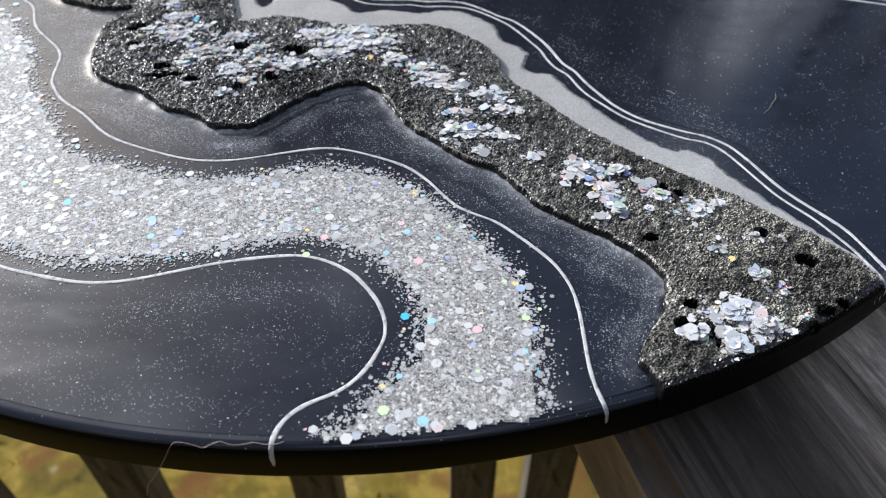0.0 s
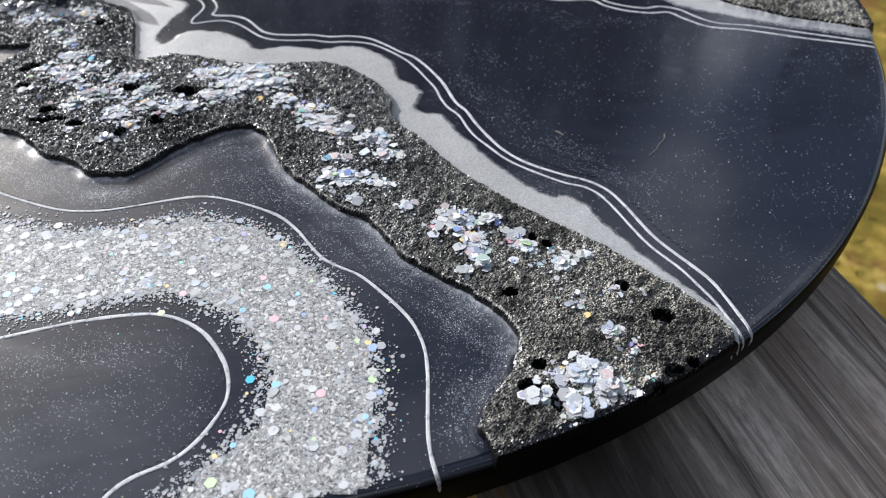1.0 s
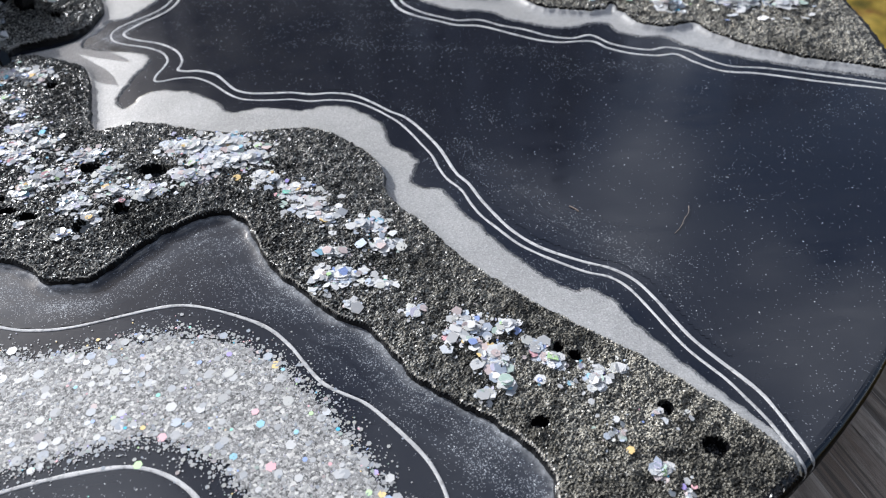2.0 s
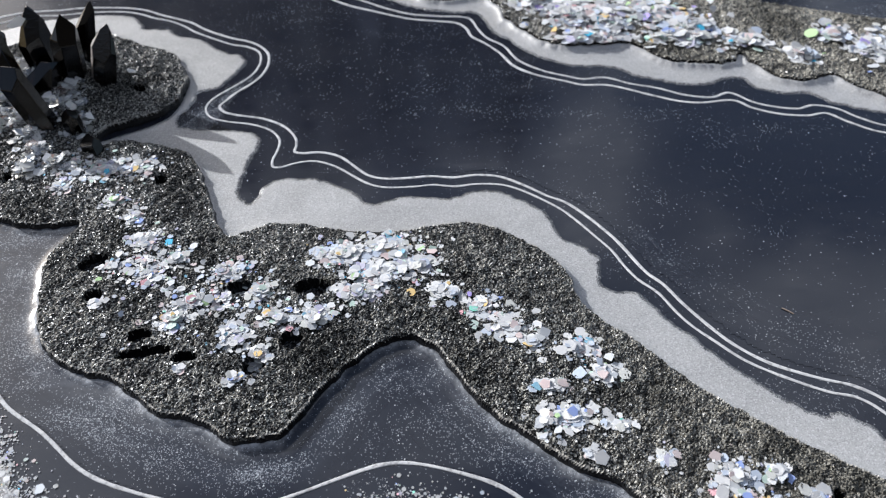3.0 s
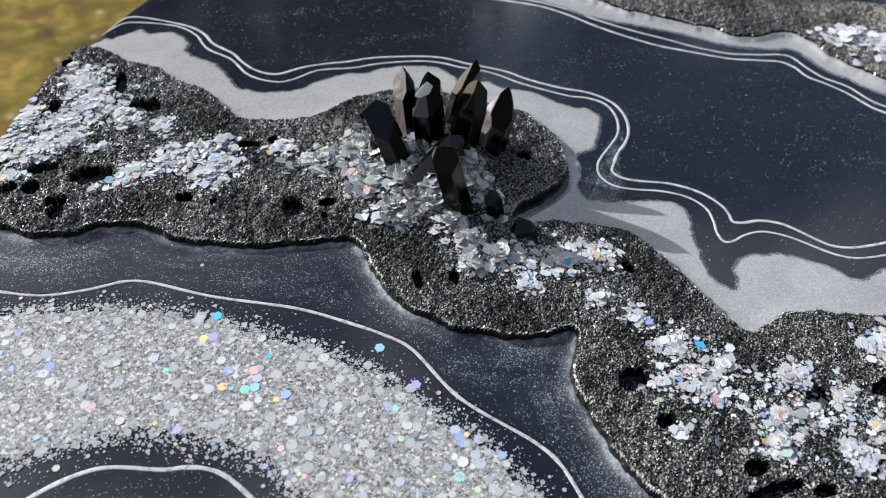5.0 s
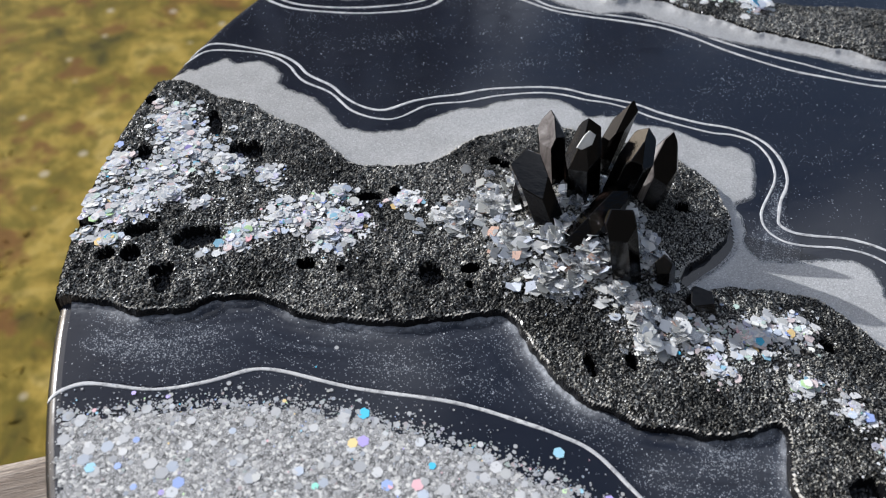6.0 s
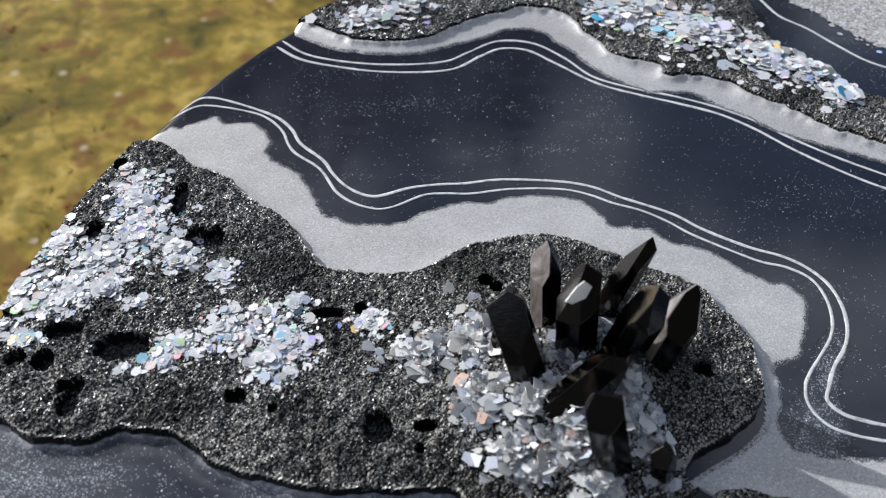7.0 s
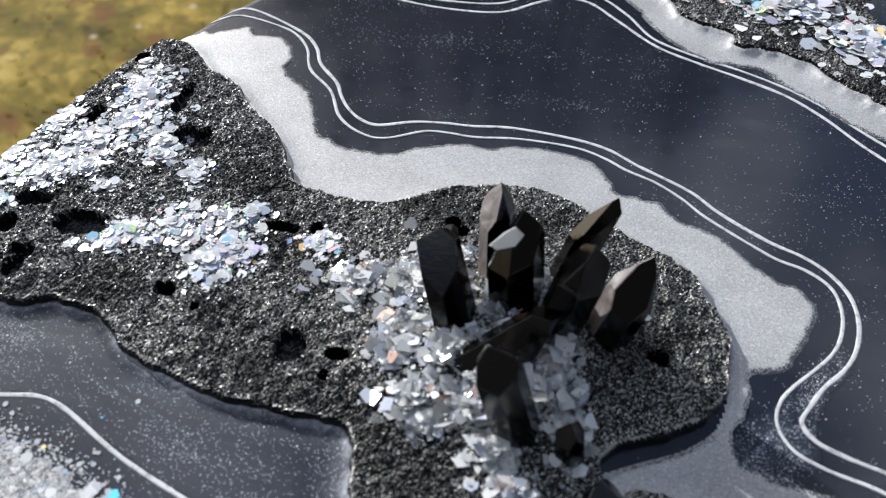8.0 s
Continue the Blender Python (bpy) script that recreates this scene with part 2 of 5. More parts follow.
def frost_material():
    n = Nodes("cloudy_quartz")
    cloud = n.noise(260.0, 5.0, n.coords((1, 1, 0.4)), 0.65, 0.8)
    n.bump(n.noise(500.0, 3.0), 0.2, 0.0004)
    return n.finish(Base_Color=n.ramp(cloud, (0.3, (0.05, 0.04, 0.037)), (0.48, (0.14, 0.12, 0.112)), (0.72, (0.3, 0.28, 0.27))), Roughness=0.55)


def wood_material(name, warm, tone=1.0, stain_shade=False):
    """Weathered grey softwood with long grain, cracks and dark streaks."""
    n = Nodes(name)
    grain = n.noise(1.0, 8.0, n.coords((7.0, 70, 60), 0), 0.7, 1.1)
    fine = n.noise(1.0, 5.0, n.coords((90, 480, 200), 0), 0.68, 0.8)
    broad = n.noise(1.0, 5.0, n.coords((5.0, 30, 12), 0), 0.62, 1.3)
    stain = n.noise(16.0, 4.0, n.coords((0.6, 1, 1), 0), 0.6, 0.5)
    crack = n.ramp(n.noise(1.0, 3.0, n.coords((11.0, 120, 30), 0), 0.6, 0.7), (0.29, 1.0), (0.35, 0.0))
    base = n.mix(n.ramp(grain, (0.32, 0.0), (0.7, 1.0)), (0.2, 0.18, 0.155), (0.7, 0.66, 0.61))
    base = n.mix(n.ramp(fine, (0.38, 0.6), (0.55, 0.0)), base, (0.2, 0.17, 0.145))
    base = n.mix(n.ramp(broad, (0.38, 0.85), (0.54, 0.0)), base, warm)
    base = n.mix(n.ramp(stain, (0.45, 0.0), (0.72, 0.5)), base, (0.27, 0.23, 0.19))
    knot = n.cells(1.0, "Distance", "F1", n.coords((5.0, 14.0, 6.0), 0))
    base = n.mix(n.ramp(n.math("ADD", knot, n.math("MULTIPLY", n.noise(90.0, 3.0), 0.12)), (0.14, 0.8), (0.24, 0.0)), base, (0.09, 0.07, 0.055))
    weather = n.noise(260.0, 5.0, n.coords((0.5, 1, 1), 0), 0.7)
    base = n.mix(n.ramp(weather, (0.36, 0.45), (0.5, 0.0)), base, (0.16, 0.14, 0.12))
    line = n.noise(1.0, 3.0, n.coords((4.0, 360, 40), 0), 0.6, 0.5)
    base = n.mix(n.ramp(line, (0.36, 0.8), (0.46, 0.0)), base, (0.1, 0.09, 0.08))
    base = n.mix(n.ramp(n.noise(1.0, 4.0, n.coords((9.0, 620, 70), 3.1416), 0.6, 0.3), (0.56, 0.0), (0.66, 0.4)), base, (0.72, 0.7, 0.66))
    base = n.mix(crack, base, (0.03, 0.026, 0.022))
    # Dark band along one edge: brown stain plus the panel's shade, in the colour.
    if stain_shade:
        across = n.math("ADD", n.node("SeparateXYZ", 1, Vector=n.coords()), n.math("MULTIPLY", n.math("SUBTRACT", grain, 0.5), 0.03))
        dark_band = n.ramp(n.math("ADD", n.math("MULTIPLY", across, 6.0), 0.5), (0.04, 0.35), (0.16, 0.88), (0.3, 0.9), (0.41, 0.4), (0.5, 0.0))
        base = n.mix(dark_band, base, (0.016, 0.011, 0.009))
    base = n.mix(1.0, base, (tone, tone * 0.9, tone * 0.75) if tone < 1 else (1.42, 1.32, 1.22), "MULTIPLY")
    n.bump(n.math("ADD", n.math("SUBTRACT", grain, n.math("MULTIPLY", n.red(crack), 0.9)), n.math("MULTIPLY", fine, 0.35)), 0.8, 0.002)
    return n.finish(Base_Color=base, Roughness=0.75, Specular_IOR_Level=0.5)


def lawn_material(name, through):
    n = Nodes(name)
    broad = n.noise(5.5, 5.0, None, 0.62, 0.6)
    mid = n.noise(21.0, 4.0, None, 0.6)
    fine = n.noise(160.0, 4.0)
    base = n.ramp(broad, (0.34, (0.06, 0.05, 0.012)), (0.46, (0.18, 0.13, 0.022)), (0.58, (0.33, 0.235, 0.05)), (0.68, (0.42, 0.31, 0.095)))
    base = n.mix(n.ramp(mid, (0.45, 0.0), (0.62, 0.75)), base, (0.115, 0.095, 0.016))
    base = n.mix(n.ramp(n.noise(8.0, 3.0, n.coords((1, 1, 1), 1.0)), (0.55, 0.0), (0.65, 0.8)), base, (0.14, 0.062, 0.022))
    base = n.mix(n.ramp(n.cells(9.0, "Distance"), (0.08, 0.8), (0.14, 0.0)), base, (0.42, 0.36, 0.25))
    n.bump(fine, 0.3, 0.01)
    n.finish(Base_Color=base, Roughness=0.9, Specular_IOR_Level=0.1)
    both = n.tree.nodes.new("ShaderNodeMixShader")
    both.inputs[0].default_value = through
    n.tree.links.new(n.bsdf.outputs[0], both.inputs[1])
    n.tree.links.new(n.node("BsdfTranslucent", Color=base), both.inputs[2])
    n.tree.links.new(both.outputs[0], n.tree.nodes["Material Output"].inputs["Surface"])
    return n.mat


def plain_material(name, colour, rough):
    n = Nodes(name)
    return n.finish(Base_Color=n.mix(n.noise(300.0), colour, tuple(c * 0.6 for c in colour)), Roughness=rough)


RESIN, PAINT, SILVER, GRIT = resin_material(), paint_material(), silver_material(), rock_material()
GLITTER = flake_material("hexagon_glitter", "object", 0.68, 0.4, 0.0, 0.78, 0.83, 0.3)
HEXAGON = flake_material("hexagon_glitter_large", "island", 0.68, 0.4, 0.0, 0.78, 0.83, 0.3)
GLITTER_MANY = flake_material("hexagon_glitter_many", "island", 0.42, 0.6, 0.0, 0.6, 0.97, 0.2)
MICA = flake_material("pearl_flake", "object", 0.9, 0.24, 0.3, 0.4, 0.955)
MICA_MANY = flake_material("pearl_flake_many", "island", 0.9, 0.24, 0.3, 0.45, 0.945)
SHARD, SHARD_MANY = shard_material("mica_shard", "ObjectInfo", 5), shard_material("mica_shard_many", "NewGeometry", 8)
RIM = plain_material("matt_black_rim", (0.0025, 0.0025, 0.0025), 0.5)
RIM.node_tree.nodes["Principled BSDF"].inputs["Specular IOR Level"].default_value = 0.06
PIT = plain_material("sealed_and_shaded_black", (0.006, 0.006, 0.007), 0.25)
FROST = frost_material()
CREST = plain_material("grit_crest_highlight", (0.42, 0.4, 0.36), 0.35)
BED, QUARTZ, LAWN = fine_glitter_material(), crystal_material(), lawn_material("dormant_lawn", 0.0)
BLADE = lawn_material("grass_blade", 0.45)
WOOD = wood_material("weathered_wood", (0.19, 0.145, 0.115))
PLANK = wood_material("weathered_wood_stain_shade", (0.19, 0.145, 0.115), 1.0, True)
# Darker copy of the wood: the shade below the panel is in its tone.
POST = wood_material("shaded_brown_wood", (0.1, 0.07, 0.045), 0.26)
HAIR = plain_material("pale_thread", (0.3, 0.24, 0.2), 0.5)


# ---- shapes ----
def part(name, bm, material, parent, label="", smooth=False):
    """Links a bmesh, or a ready mesh, as one mesh object under a thing or a part."""
    if isinstance(bm, bmesh.types.BMesh):
        mesh = bpy.data.meshes.new(name)
        bm.to_mesh(mesh)
        bm.free()
    else:
        mesh = bm
    if not mesh.materials:
        mesh.materials.append(material)
    if smooth:
        mesh.polygons.foreach_set("use_smooth", [True] * len(mesh.polygons))
    ob = new(name, mesh)
    ob.parent = parent
    return tagged(ob, label) if label else ob


def mesh_from(name, verts, faces):
    mesh = bpy.data.meshes.new(name)
    mesh.from_pydata([tuple(v) for v in verts], [], [tuple(f) for f in faces])
    mesh.update()
    return mesh


def spline(points, step=1.0):
    """A smooth line through control points, in steps of about one millimetre."""
    p = np.array(points, float)
    p = np.vstack([2 * p[0] - p[1], p, 2 * p[-1] - p[-2]])
    out = []
    for i in range(1, len(p) - 2):
        a, b, c, d = p[i - 1], p[i], p[i + 1], p[i + 2]
        k = 0.5
        t1 = max(np.linalg.norm(b - a), 1e-6) ** k
        t2 = max(np.linalg.norm(c - b), 1e-6) ** k
        t3 = max(np.linalg.norm(d - c), 1e-6) ** k
        m1 = (c - b) + t2 * ((b - a) / t1 - (c - a) / (t1 + t2))
        m2 = (c - b) + t2 * ((d - c) / t3 - (d - b) / (t2 + t3))
        count = max(2, int(np.linalg.norm(c - b) / step))
        for s in np.arange(count) / count:
            out.append((2 * s**3 - 3 * s**2 + 1) * b + (s**3 - 2 * s**2 + s) * m1 + (-2 * s**3 + 3 * s**2) * c + (s**3 - s**2) * m2)
    out.append(p[-2])
    return np.array(out)


def ragged(line, size, scale, seed):
    """The same line with a crumbly edge."""
    d = np.gradient(line, axis=0)
    d /= np.linalg.norm(d, axis=1)[:, None] + 1e-9
    side = np.stack([-d[:, 1], d[:, 0]], 1)
    shift = [noise.noise(Vector((p[0] / scale, p[1] / scale, seed))) + 0.5 * noise.noise(Vector((p[0] / scale * 3, p[1] / scale * 3, seed + 5))) for p in line]
    return line + side * (np.array(shift) * size)[:, None]


def depth_inside(poly, pts):
    """How far each point lies inside a closed outline; minus outside."""
    a, b = poly, np.roll(poly, -1, 0)
    out = np.empty(len(pts))
    for s in range(0, len(pts), 20000):
        q = pts[s:s + 20000]
        best, odd = np.full(len(q), 1e9), np.zeros(len(q), bool)
        for (ax, ay), (bx, by) in zip(a, b):
            dx, dy = bx - ax, by - ay
            k = np.clip(((q[:, 0] - ax) * dx + (q[:, 1] - ay) * dy) / (dx * dx + dy * dy + 1e-12), 0, 1)
            best = np.minimum(best, (q[:, 0] - ax - k * dx) ** 2 + (q[:, 1] - ay - k * dy) ** 2)
            if ay != by:
                odd ^= ((ay > q[:, 1]) != (by > q[:, 1])) & (q[:, 0] < dx * (q[:, 1] - ay) / (by - ay) + ax)
        out[s:s + 20000] = np.where(odd, 1, -1) * np.sqrt(best)
    return out


def grid_over(poly, step):
    lo, hi = poly.min(0) - 3, poly.max(0) + 3
    xs, ys = np.arange(lo[0], hi[0], step), np.arange(lo[1], hi[1], step)
    gx, gy = np.meshgrid(xs, ys)
    return np.stack([gx.ravel(), gy.ravel()], 1), len(xs), len(ys)


def sheet_faces(keep, nx, ny):
    """Quads of a grid whose four corners are kept, and the kept corners' new numbers."""
    k = keep.reshape(ny, nx)
    cell = k[:-1, :-1] & k[1:, :-1] & k[:-1, 1:] & k[1:, 1:]
    iy, ix = np.nonzero(cell)
    quads = np.stack([iy * nx + ix, iy * nx + ix + 1, (iy + 1) * nx + ix + 1, (iy + 1) * nx + ix], 1)
    used = np.unique(quads)
    back = np.zeros(nx * ny, int)
    back[used] = np.arange(len(used))
    return used, back[quads]


def bead(line, width, height, name, seed, over):
    """A raised line of paint, thicker and thinner along its way; it runs over the rim and a little way down the side."""
    line = line[in_disc(line) > -over]
    drop = np.maximum(-in_disc(line), 0)
    line = np.where((drop > 0)[:, None], to_rim(line, 0.0), line)
    d = np.gradient(line, axis=0)
    d /= np.linalg.norm(d, axis=1)[:, None] + 1e-9
    side = np.stack([-d[:, 1], d[:, 0]], 1)
    verts, faces, around = [], [], 7
    for i, p in enumerate(line):
        w = width * (1 + 0.3 * noise.noise(Vector((i * 0.024, seed, 0))) + 0.2 * noise.noise(Vector((i * 0.1, seed, 3))))
        end = min(1.0, (min(i, len(line) - 1 - i) + 3.0) / 8)
        for j in range(around):
            ang = math.pi * j / (around - 1)
            q = p + side[i] * math.cos(ang) * w * 0.5 * end
            swell = height * math.sqrt(max(math.sin(ang), 0.0)) * end + 0.00005
            if drop[i]:
                out = (p - CENTRE) / np.linalg.norm(p - CENTRE) * swell
                across = math.cos(ang) * w * 0.5 * end * np.array((-out[1], out[0])) / swell
                verts.append(((p[0] + across[0]) / 1000 + out[0], (p[1] + across[1]) / 1000 + out[1], -0.003 - 0.00095 * drop[i]))
            else:
                verts.append((q[0] / 1000, q[1] / 1000, swell + float(lip(q)[0])))
    for i in range(len(line) - 1):
        for j in range(around - 1):
            v = i * around + j
            faces.append((v, v + 1, v + around + 1, v + around))
    return mesh_from(name, verts, faces)


# ---- the round resin panel: outlines in millimetres ----
CENTRE, RADIUS, THICK = np.array((-13.8, 331.4)), 252.6, 13.2
LINE_A = [
    (-271.1, 325), (-267.5, 327.9), (-263.9, 329.6), (-259.8, 330.1), (-244.1, 324.6), (-232.9, 323.9), (-222.1, 324.7),
    (-217.1, 323.3), (-200.6, 314.2), (-177.9, 304.2), (-165.6, 296.3), (-158.1, 290.8), (-152.3, 285.2), (-143.9, 267.5),
    (-129.2, 250.4), (-126.1, 244.6), (-122.7, 227.3), (-119.5, 221.5), (-114.9, 215.4), (-104.2, 206.2), (-93.8, 195.5),
    (-86.3, 190.5), (-64.1, 181.4), (-56.1, 180.2), (-47.5, 180.6), (-22.1, 186.2), (-14.5, 185.5), (0.2, 179.7),
    (6.1, 176.1), (11.7, 170.4), (21.3, 157.6), (31.7, 151.1), (36.2, 146.8), (45, 136.5), (47.9, 131.5), (50, 125.4),
    (50.9, 118.5), (51.1, 99.3), (51.9, 93.4), (54, 86.2),
]
LINE_B = [
    (-261.5, 255.9), (-237.5, 267.4), (-228.8, 269.2), (-224.1, 268.6), (-213.9, 265.4), (-209.3, 264.8), (-204.9, 263.4),
    (-201, 260.7), (-194, 251.3), (-187.4, 240.4), (-172.9, 209.8), (-155.2, 184.3), (-126, 150.6), (-104.2, 135.7),
    (-92.1, 131.6), (-78.5, 128.6), (-71.5, 128.5), (-64.6, 129.5), (-40.9, 135.9), (-24.4, 138), (-19.9, 137.5),
    (-15.1, 136), (-10.3, 133.3), (-6.3, 129.9), (-0.7, 122.2), (1.3, 117.7), (2.3, 113.2), (2.1, 108.8), (-1.3, 100.6),
    (-4, 96.9), (-7.3, 94), (-14.4, 90.3), (-17.5, 87.8), (-19.5, 84.9), (-20.5, 81.8), (-20.9, 75.4),
]
LINE_C_WEST = [
    (-235.1, 456.7), (-231.7, 458.3), (-224.3, 463.3), (-220, 463.4), (-208.6, 459.7), (-203.5, 457), (-199.3, 452.6),
    (-196.5, 447.5), (-195.1, 442.2), (-193.1, 438), (-185.7, 429.9), (-180.9, 419.2), (-177.2, 415.1), (-172.8, 412.4),
    (-169.2, 411.3), (-165.2, 411.9), (-155.5, 416), (-149.1, 416), (-142.8, 415.3), (-130.2, 416.2), (-113.8, 414.5),
    (-106.9, 411.5), (-101.3, 407.7), (-94.1, 404.1), (-87.7, 399), (-82.9, 393.8), (-71.4, 384.7), (-66.7, 381.5),
    (-60.5, 378.9), (-56, 374.6), (-54.9, 368.7), (-56.3, 361.8), (-59.6, 356), (-72.6, 343.1), (-74.4, 337.4),
    (-72.3, 332.3), (-66.8, 329),
]
LINE_C_EAST = [
    (-57.1, 325.7), (-50.4, 321.3), (-47.2, 315.5), (-47.8, 309.6), (-49.5, 304.2), (-49.1, 300.7), (-46.7, 300.2),
    (-41.6, 301.7), (-35.3, 301.9), (-28.9, 298.7), (-17.7, 287.8), (-12.8, 285.3), (-2.6, 284.2), (3.7, 284.2),
    (10.7, 282.5), (18.6, 282.6), (28.3, 280.3), (42, 268.2), (46.4, 261.6), (50.5, 253.7), (53.9, 246.8), (55.9, 239.8),
    (58.1, 234.5), (62.2, 228.7), (64.8, 221.6), (67.2, 216.4), (71.8, 209.9), (77.9, 202.2), (89.2, 193.7), (95.5, 190),
    (101.1, 187.8), (105.2, 183.7), (115.5, 161.4), (122.3, 151.5), (125.4, 145.6), (128.6, 138.7), (133.1, 124.4),
]
LINE_D_WEST = [
    (-233, 460.6), (-229.9, 461.9), (-226.6, 465.5), (-222.9, 467.7), (-218.5, 467.3), (-202.7, 458.7), (-197.6, 454.5),
    (-193.9, 448.9), (-191.5, 442.4), (-184.4, 433.3), (-181.7, 427.1), (-178.3, 421.8), (-174, 418), (-169.9, 416.6),
    (-159.6, 419.3), (-150.9, 420), (-143.2, 419.8), (-135.5, 420.5), (-129.2, 420.3), (-112.9, 417.7), (-105.2, 414.8),
    (-98.9, 410.3), (-85, 401.6), (-79.6, 396), (-73.4, 390.9), (-66.8, 386.4), (-60.2, 383), (-55.3, 378.6),
    (-52.1, 372.5), (-51.9, 364.9), (-54.3, 357.4), (-58, 352.1), (-63.1, 347.3), (-67.2, 342.1), (-69.4, 338.4),
]
LINE_D_EAST = [
    (-67.6, 334.9), (-62.4, 332.1), (-52.6, 328.4), (-45.1, 322.4), (-41.5, 315.4), (-41.3, 311.2), (-41.8, 308),
    (-39.1, 306.8), (-33.1, 306.4), (-26.7, 303.4), (-17.3, 292), (-12.3, 289.6), (-4, 288.8), (3.3, 288.7), (11.1, 287),
    (18.8, 287.2), (26.7, 285.2), (34, 279.7), (40.3, 273.7), (45.7, 269.5), (55.8, 252.7), (61.5, 236.8), (64.8, 231.7),
    (67.9, 223.9), (71.4, 216.7), (75.9, 209), (82.9, 201.5), (94.5, 194.6), (102.6, 190.9), (108, 186), (111.6, 179.3),
    (118, 164.3), (129.5, 147), (131.8, 140.7), (135.9, 126),
]
FAR_LINE = [
    (-199.7, 496.4), (-191.7, 488.2), (-178.2, 482.3), (-160.9, 478), (-139.1, 478.2), (-127.9, 485.4), (-119.8, 489.7),
    (-110.7, 488.3), (-101.5, 478.9), (-89.5, 465.8), (-77.6, 458.8), (-65, 452.7), (-53, 445.8), (-44.5, 437.5),
    (-36, 426.2), (-26, 415.5), (-17, 407.5), (-7, 401.3), (7.8, 392.8), (20, 389), (28, 386.3), (31.2, 381.5),
    (32.3, 375), (36.8, 369), (41.5, 361), (45.5, 350.5), (52.5, 343.5), (63.2, 337.4), (68.8, 334.2), (79.2, 332.4),
    (92.7, 324.4), (102.2, 319), (110, 316.7), (123.7, 316.3), (128.5, 311), (137, 306), (147, 303.6), (154.5, 304),
    (160, 298), (168.5, 290.8), (182.6, 287.6), (203, 280.6), (223.5, 274.4), (233, 271),
]
FAR_LINE_BACK = [
    (-197.7, 499.9), (-189.8, 491.3), (-178.1, 486), (-160.5, 482.5), (-140.5, 483.2), (-131.7, 488.3), (-120, 494.6),
    (-107.6, 492.6), (-98, 482.6), (-90.5, 470.3), (-80, 463.4), (-64.5, 456.5), (-53, 450), (-44, 443), (-34, 431.5),
    (-22, 420), (-11.4, 411.5), (-1.5, 403.2), (9, 396.6), (20.6, 393.2), (33.5, 389.8), (36, 380.5), (38.5, 373),
    (44.2, 365.8), (48, 354.5), (55.8, 346), (65, 340.5), (70, 338), (79.3, 337.7), (88, 332.3), (97.5, 328),
    (106.5, 322.2), (116, 319.5), (123.8, 321.4), (131.3, 313.6), (144.7, 308.2), (152.2, 309.4), (159.8, 306.3),
    (165.2, 300), (172.3, 294.2), (187, 291), (206, 284.5), (234, 274.6),
]
FAR_BAND = [
    (-192.8, 503.3), (-185.7, 498), (-179.8, 494), (-169.9, 490.8), (-158, 488.9), (-147.9, 489.3), (-139.3, 492.4),
    (-126.1, 496.7), (-114.4, 502.3), (-102, 499.8), (-99, 494.2), (-92.9, 484), (-88.7, 474.8), (-81, 465.4),
    (-72.8, 460), (-58.7, 458), (-52.6, 450.8), (-43.9, 443), (-40, 438), (-30, 430), (-20, 424.2), (-9, 417.5),
    (1.2, 410.5), (11, 402.5), (28.9, 395.3), (38.3, 393), (41, 384), (42, 377.5), (47.4, 371), (52.3, 360.7), (60, 353.3),
    (68.1, 348), (85.5, 343.8), (90.7, 338.4), (106.2, 330), (119.5, 327.8), (125.3, 331), (132, 330.4), (135.8, 323),
    (147.1, 317.7), (154, 317.3), (159.5, 310.5), (176.6, 301), (200, 291), (234, 279),
]
FAR_ROCK = [
    (-194, 511.3), (-185.5, 505.4), (-177.5, 500.3), (-169.6, 495.5), (-157.5, 494.5), (-149.3, 494.9), (-140.6, 498.7),
    (-133.5, 504.2), (-124.2, 508.8), (-112.7, 512.3), (-105.6, 514), (-94.9, 511.5), (-89.6, 503.5), (-84.8, 489),
    (-78.2, 478), (-66, 473.3), (-65.2, 466.5), (-50.5, 464.5), (-42.6, 459.2), (-37.7, 452), (-31.2, 445.5),
    (-24.7, 438.5), (-18, 432), (-9, 425.5), (0.4, 418.8), (11, 411.5), (18.6, 404), (33.8, 402.8), (43, 403), (46.8, 392),
    (49.6, 381.6), (56.3, 368.6), (66.1, 360.2), (71, 358.2), (87.4, 358), (96.4, 355.8), (103, 347), (110, 341.2),
    (121, 338.6), (132.8, 338.7), (137.2, 343.5), (139.4, 337), (144.1, 327.3), (153.8, 323.3), (168, 324), (171.2, 316),
    (180.1, 308.4), (196.5, 297.4), (207, 292.7), (231, 283),
]
BAND_EDGE_WEST = [
    (-236.1, 448.7), (-230.8, 453.2), (-228.8, 452.2), (-217.4, 457.3), (-215.3, 453.7), (-207.1, 453.5), (-202, 448.3),
    (-200.3, 443), (-201.3, 437.8), (-191.9, 427.7), (-186.5, 415.6), (-185.2, 410.9), (-175.9, 406.1), (-165.2, 405.2),
    (-153.8, 409.6), (-144, 412), (-138.2, 410.8), (-131.7, 412.4), (-112, 410), (-105.5, 402.3), (-104.9, 398.6),
    (-99.4, 398.1), (-92.8, 395.6), (-90.1, 391.2), (-82, 388), (-69, 375.2), (-63.1, 372.3), (-61, 368.5), (-62.8, 362.8),
    (-71.5, 350.6), (-78.2, 348.8), (-80, 341), (-84.1, 332.5), (-82.7, 327.7), (-55.6, 319.5),
]
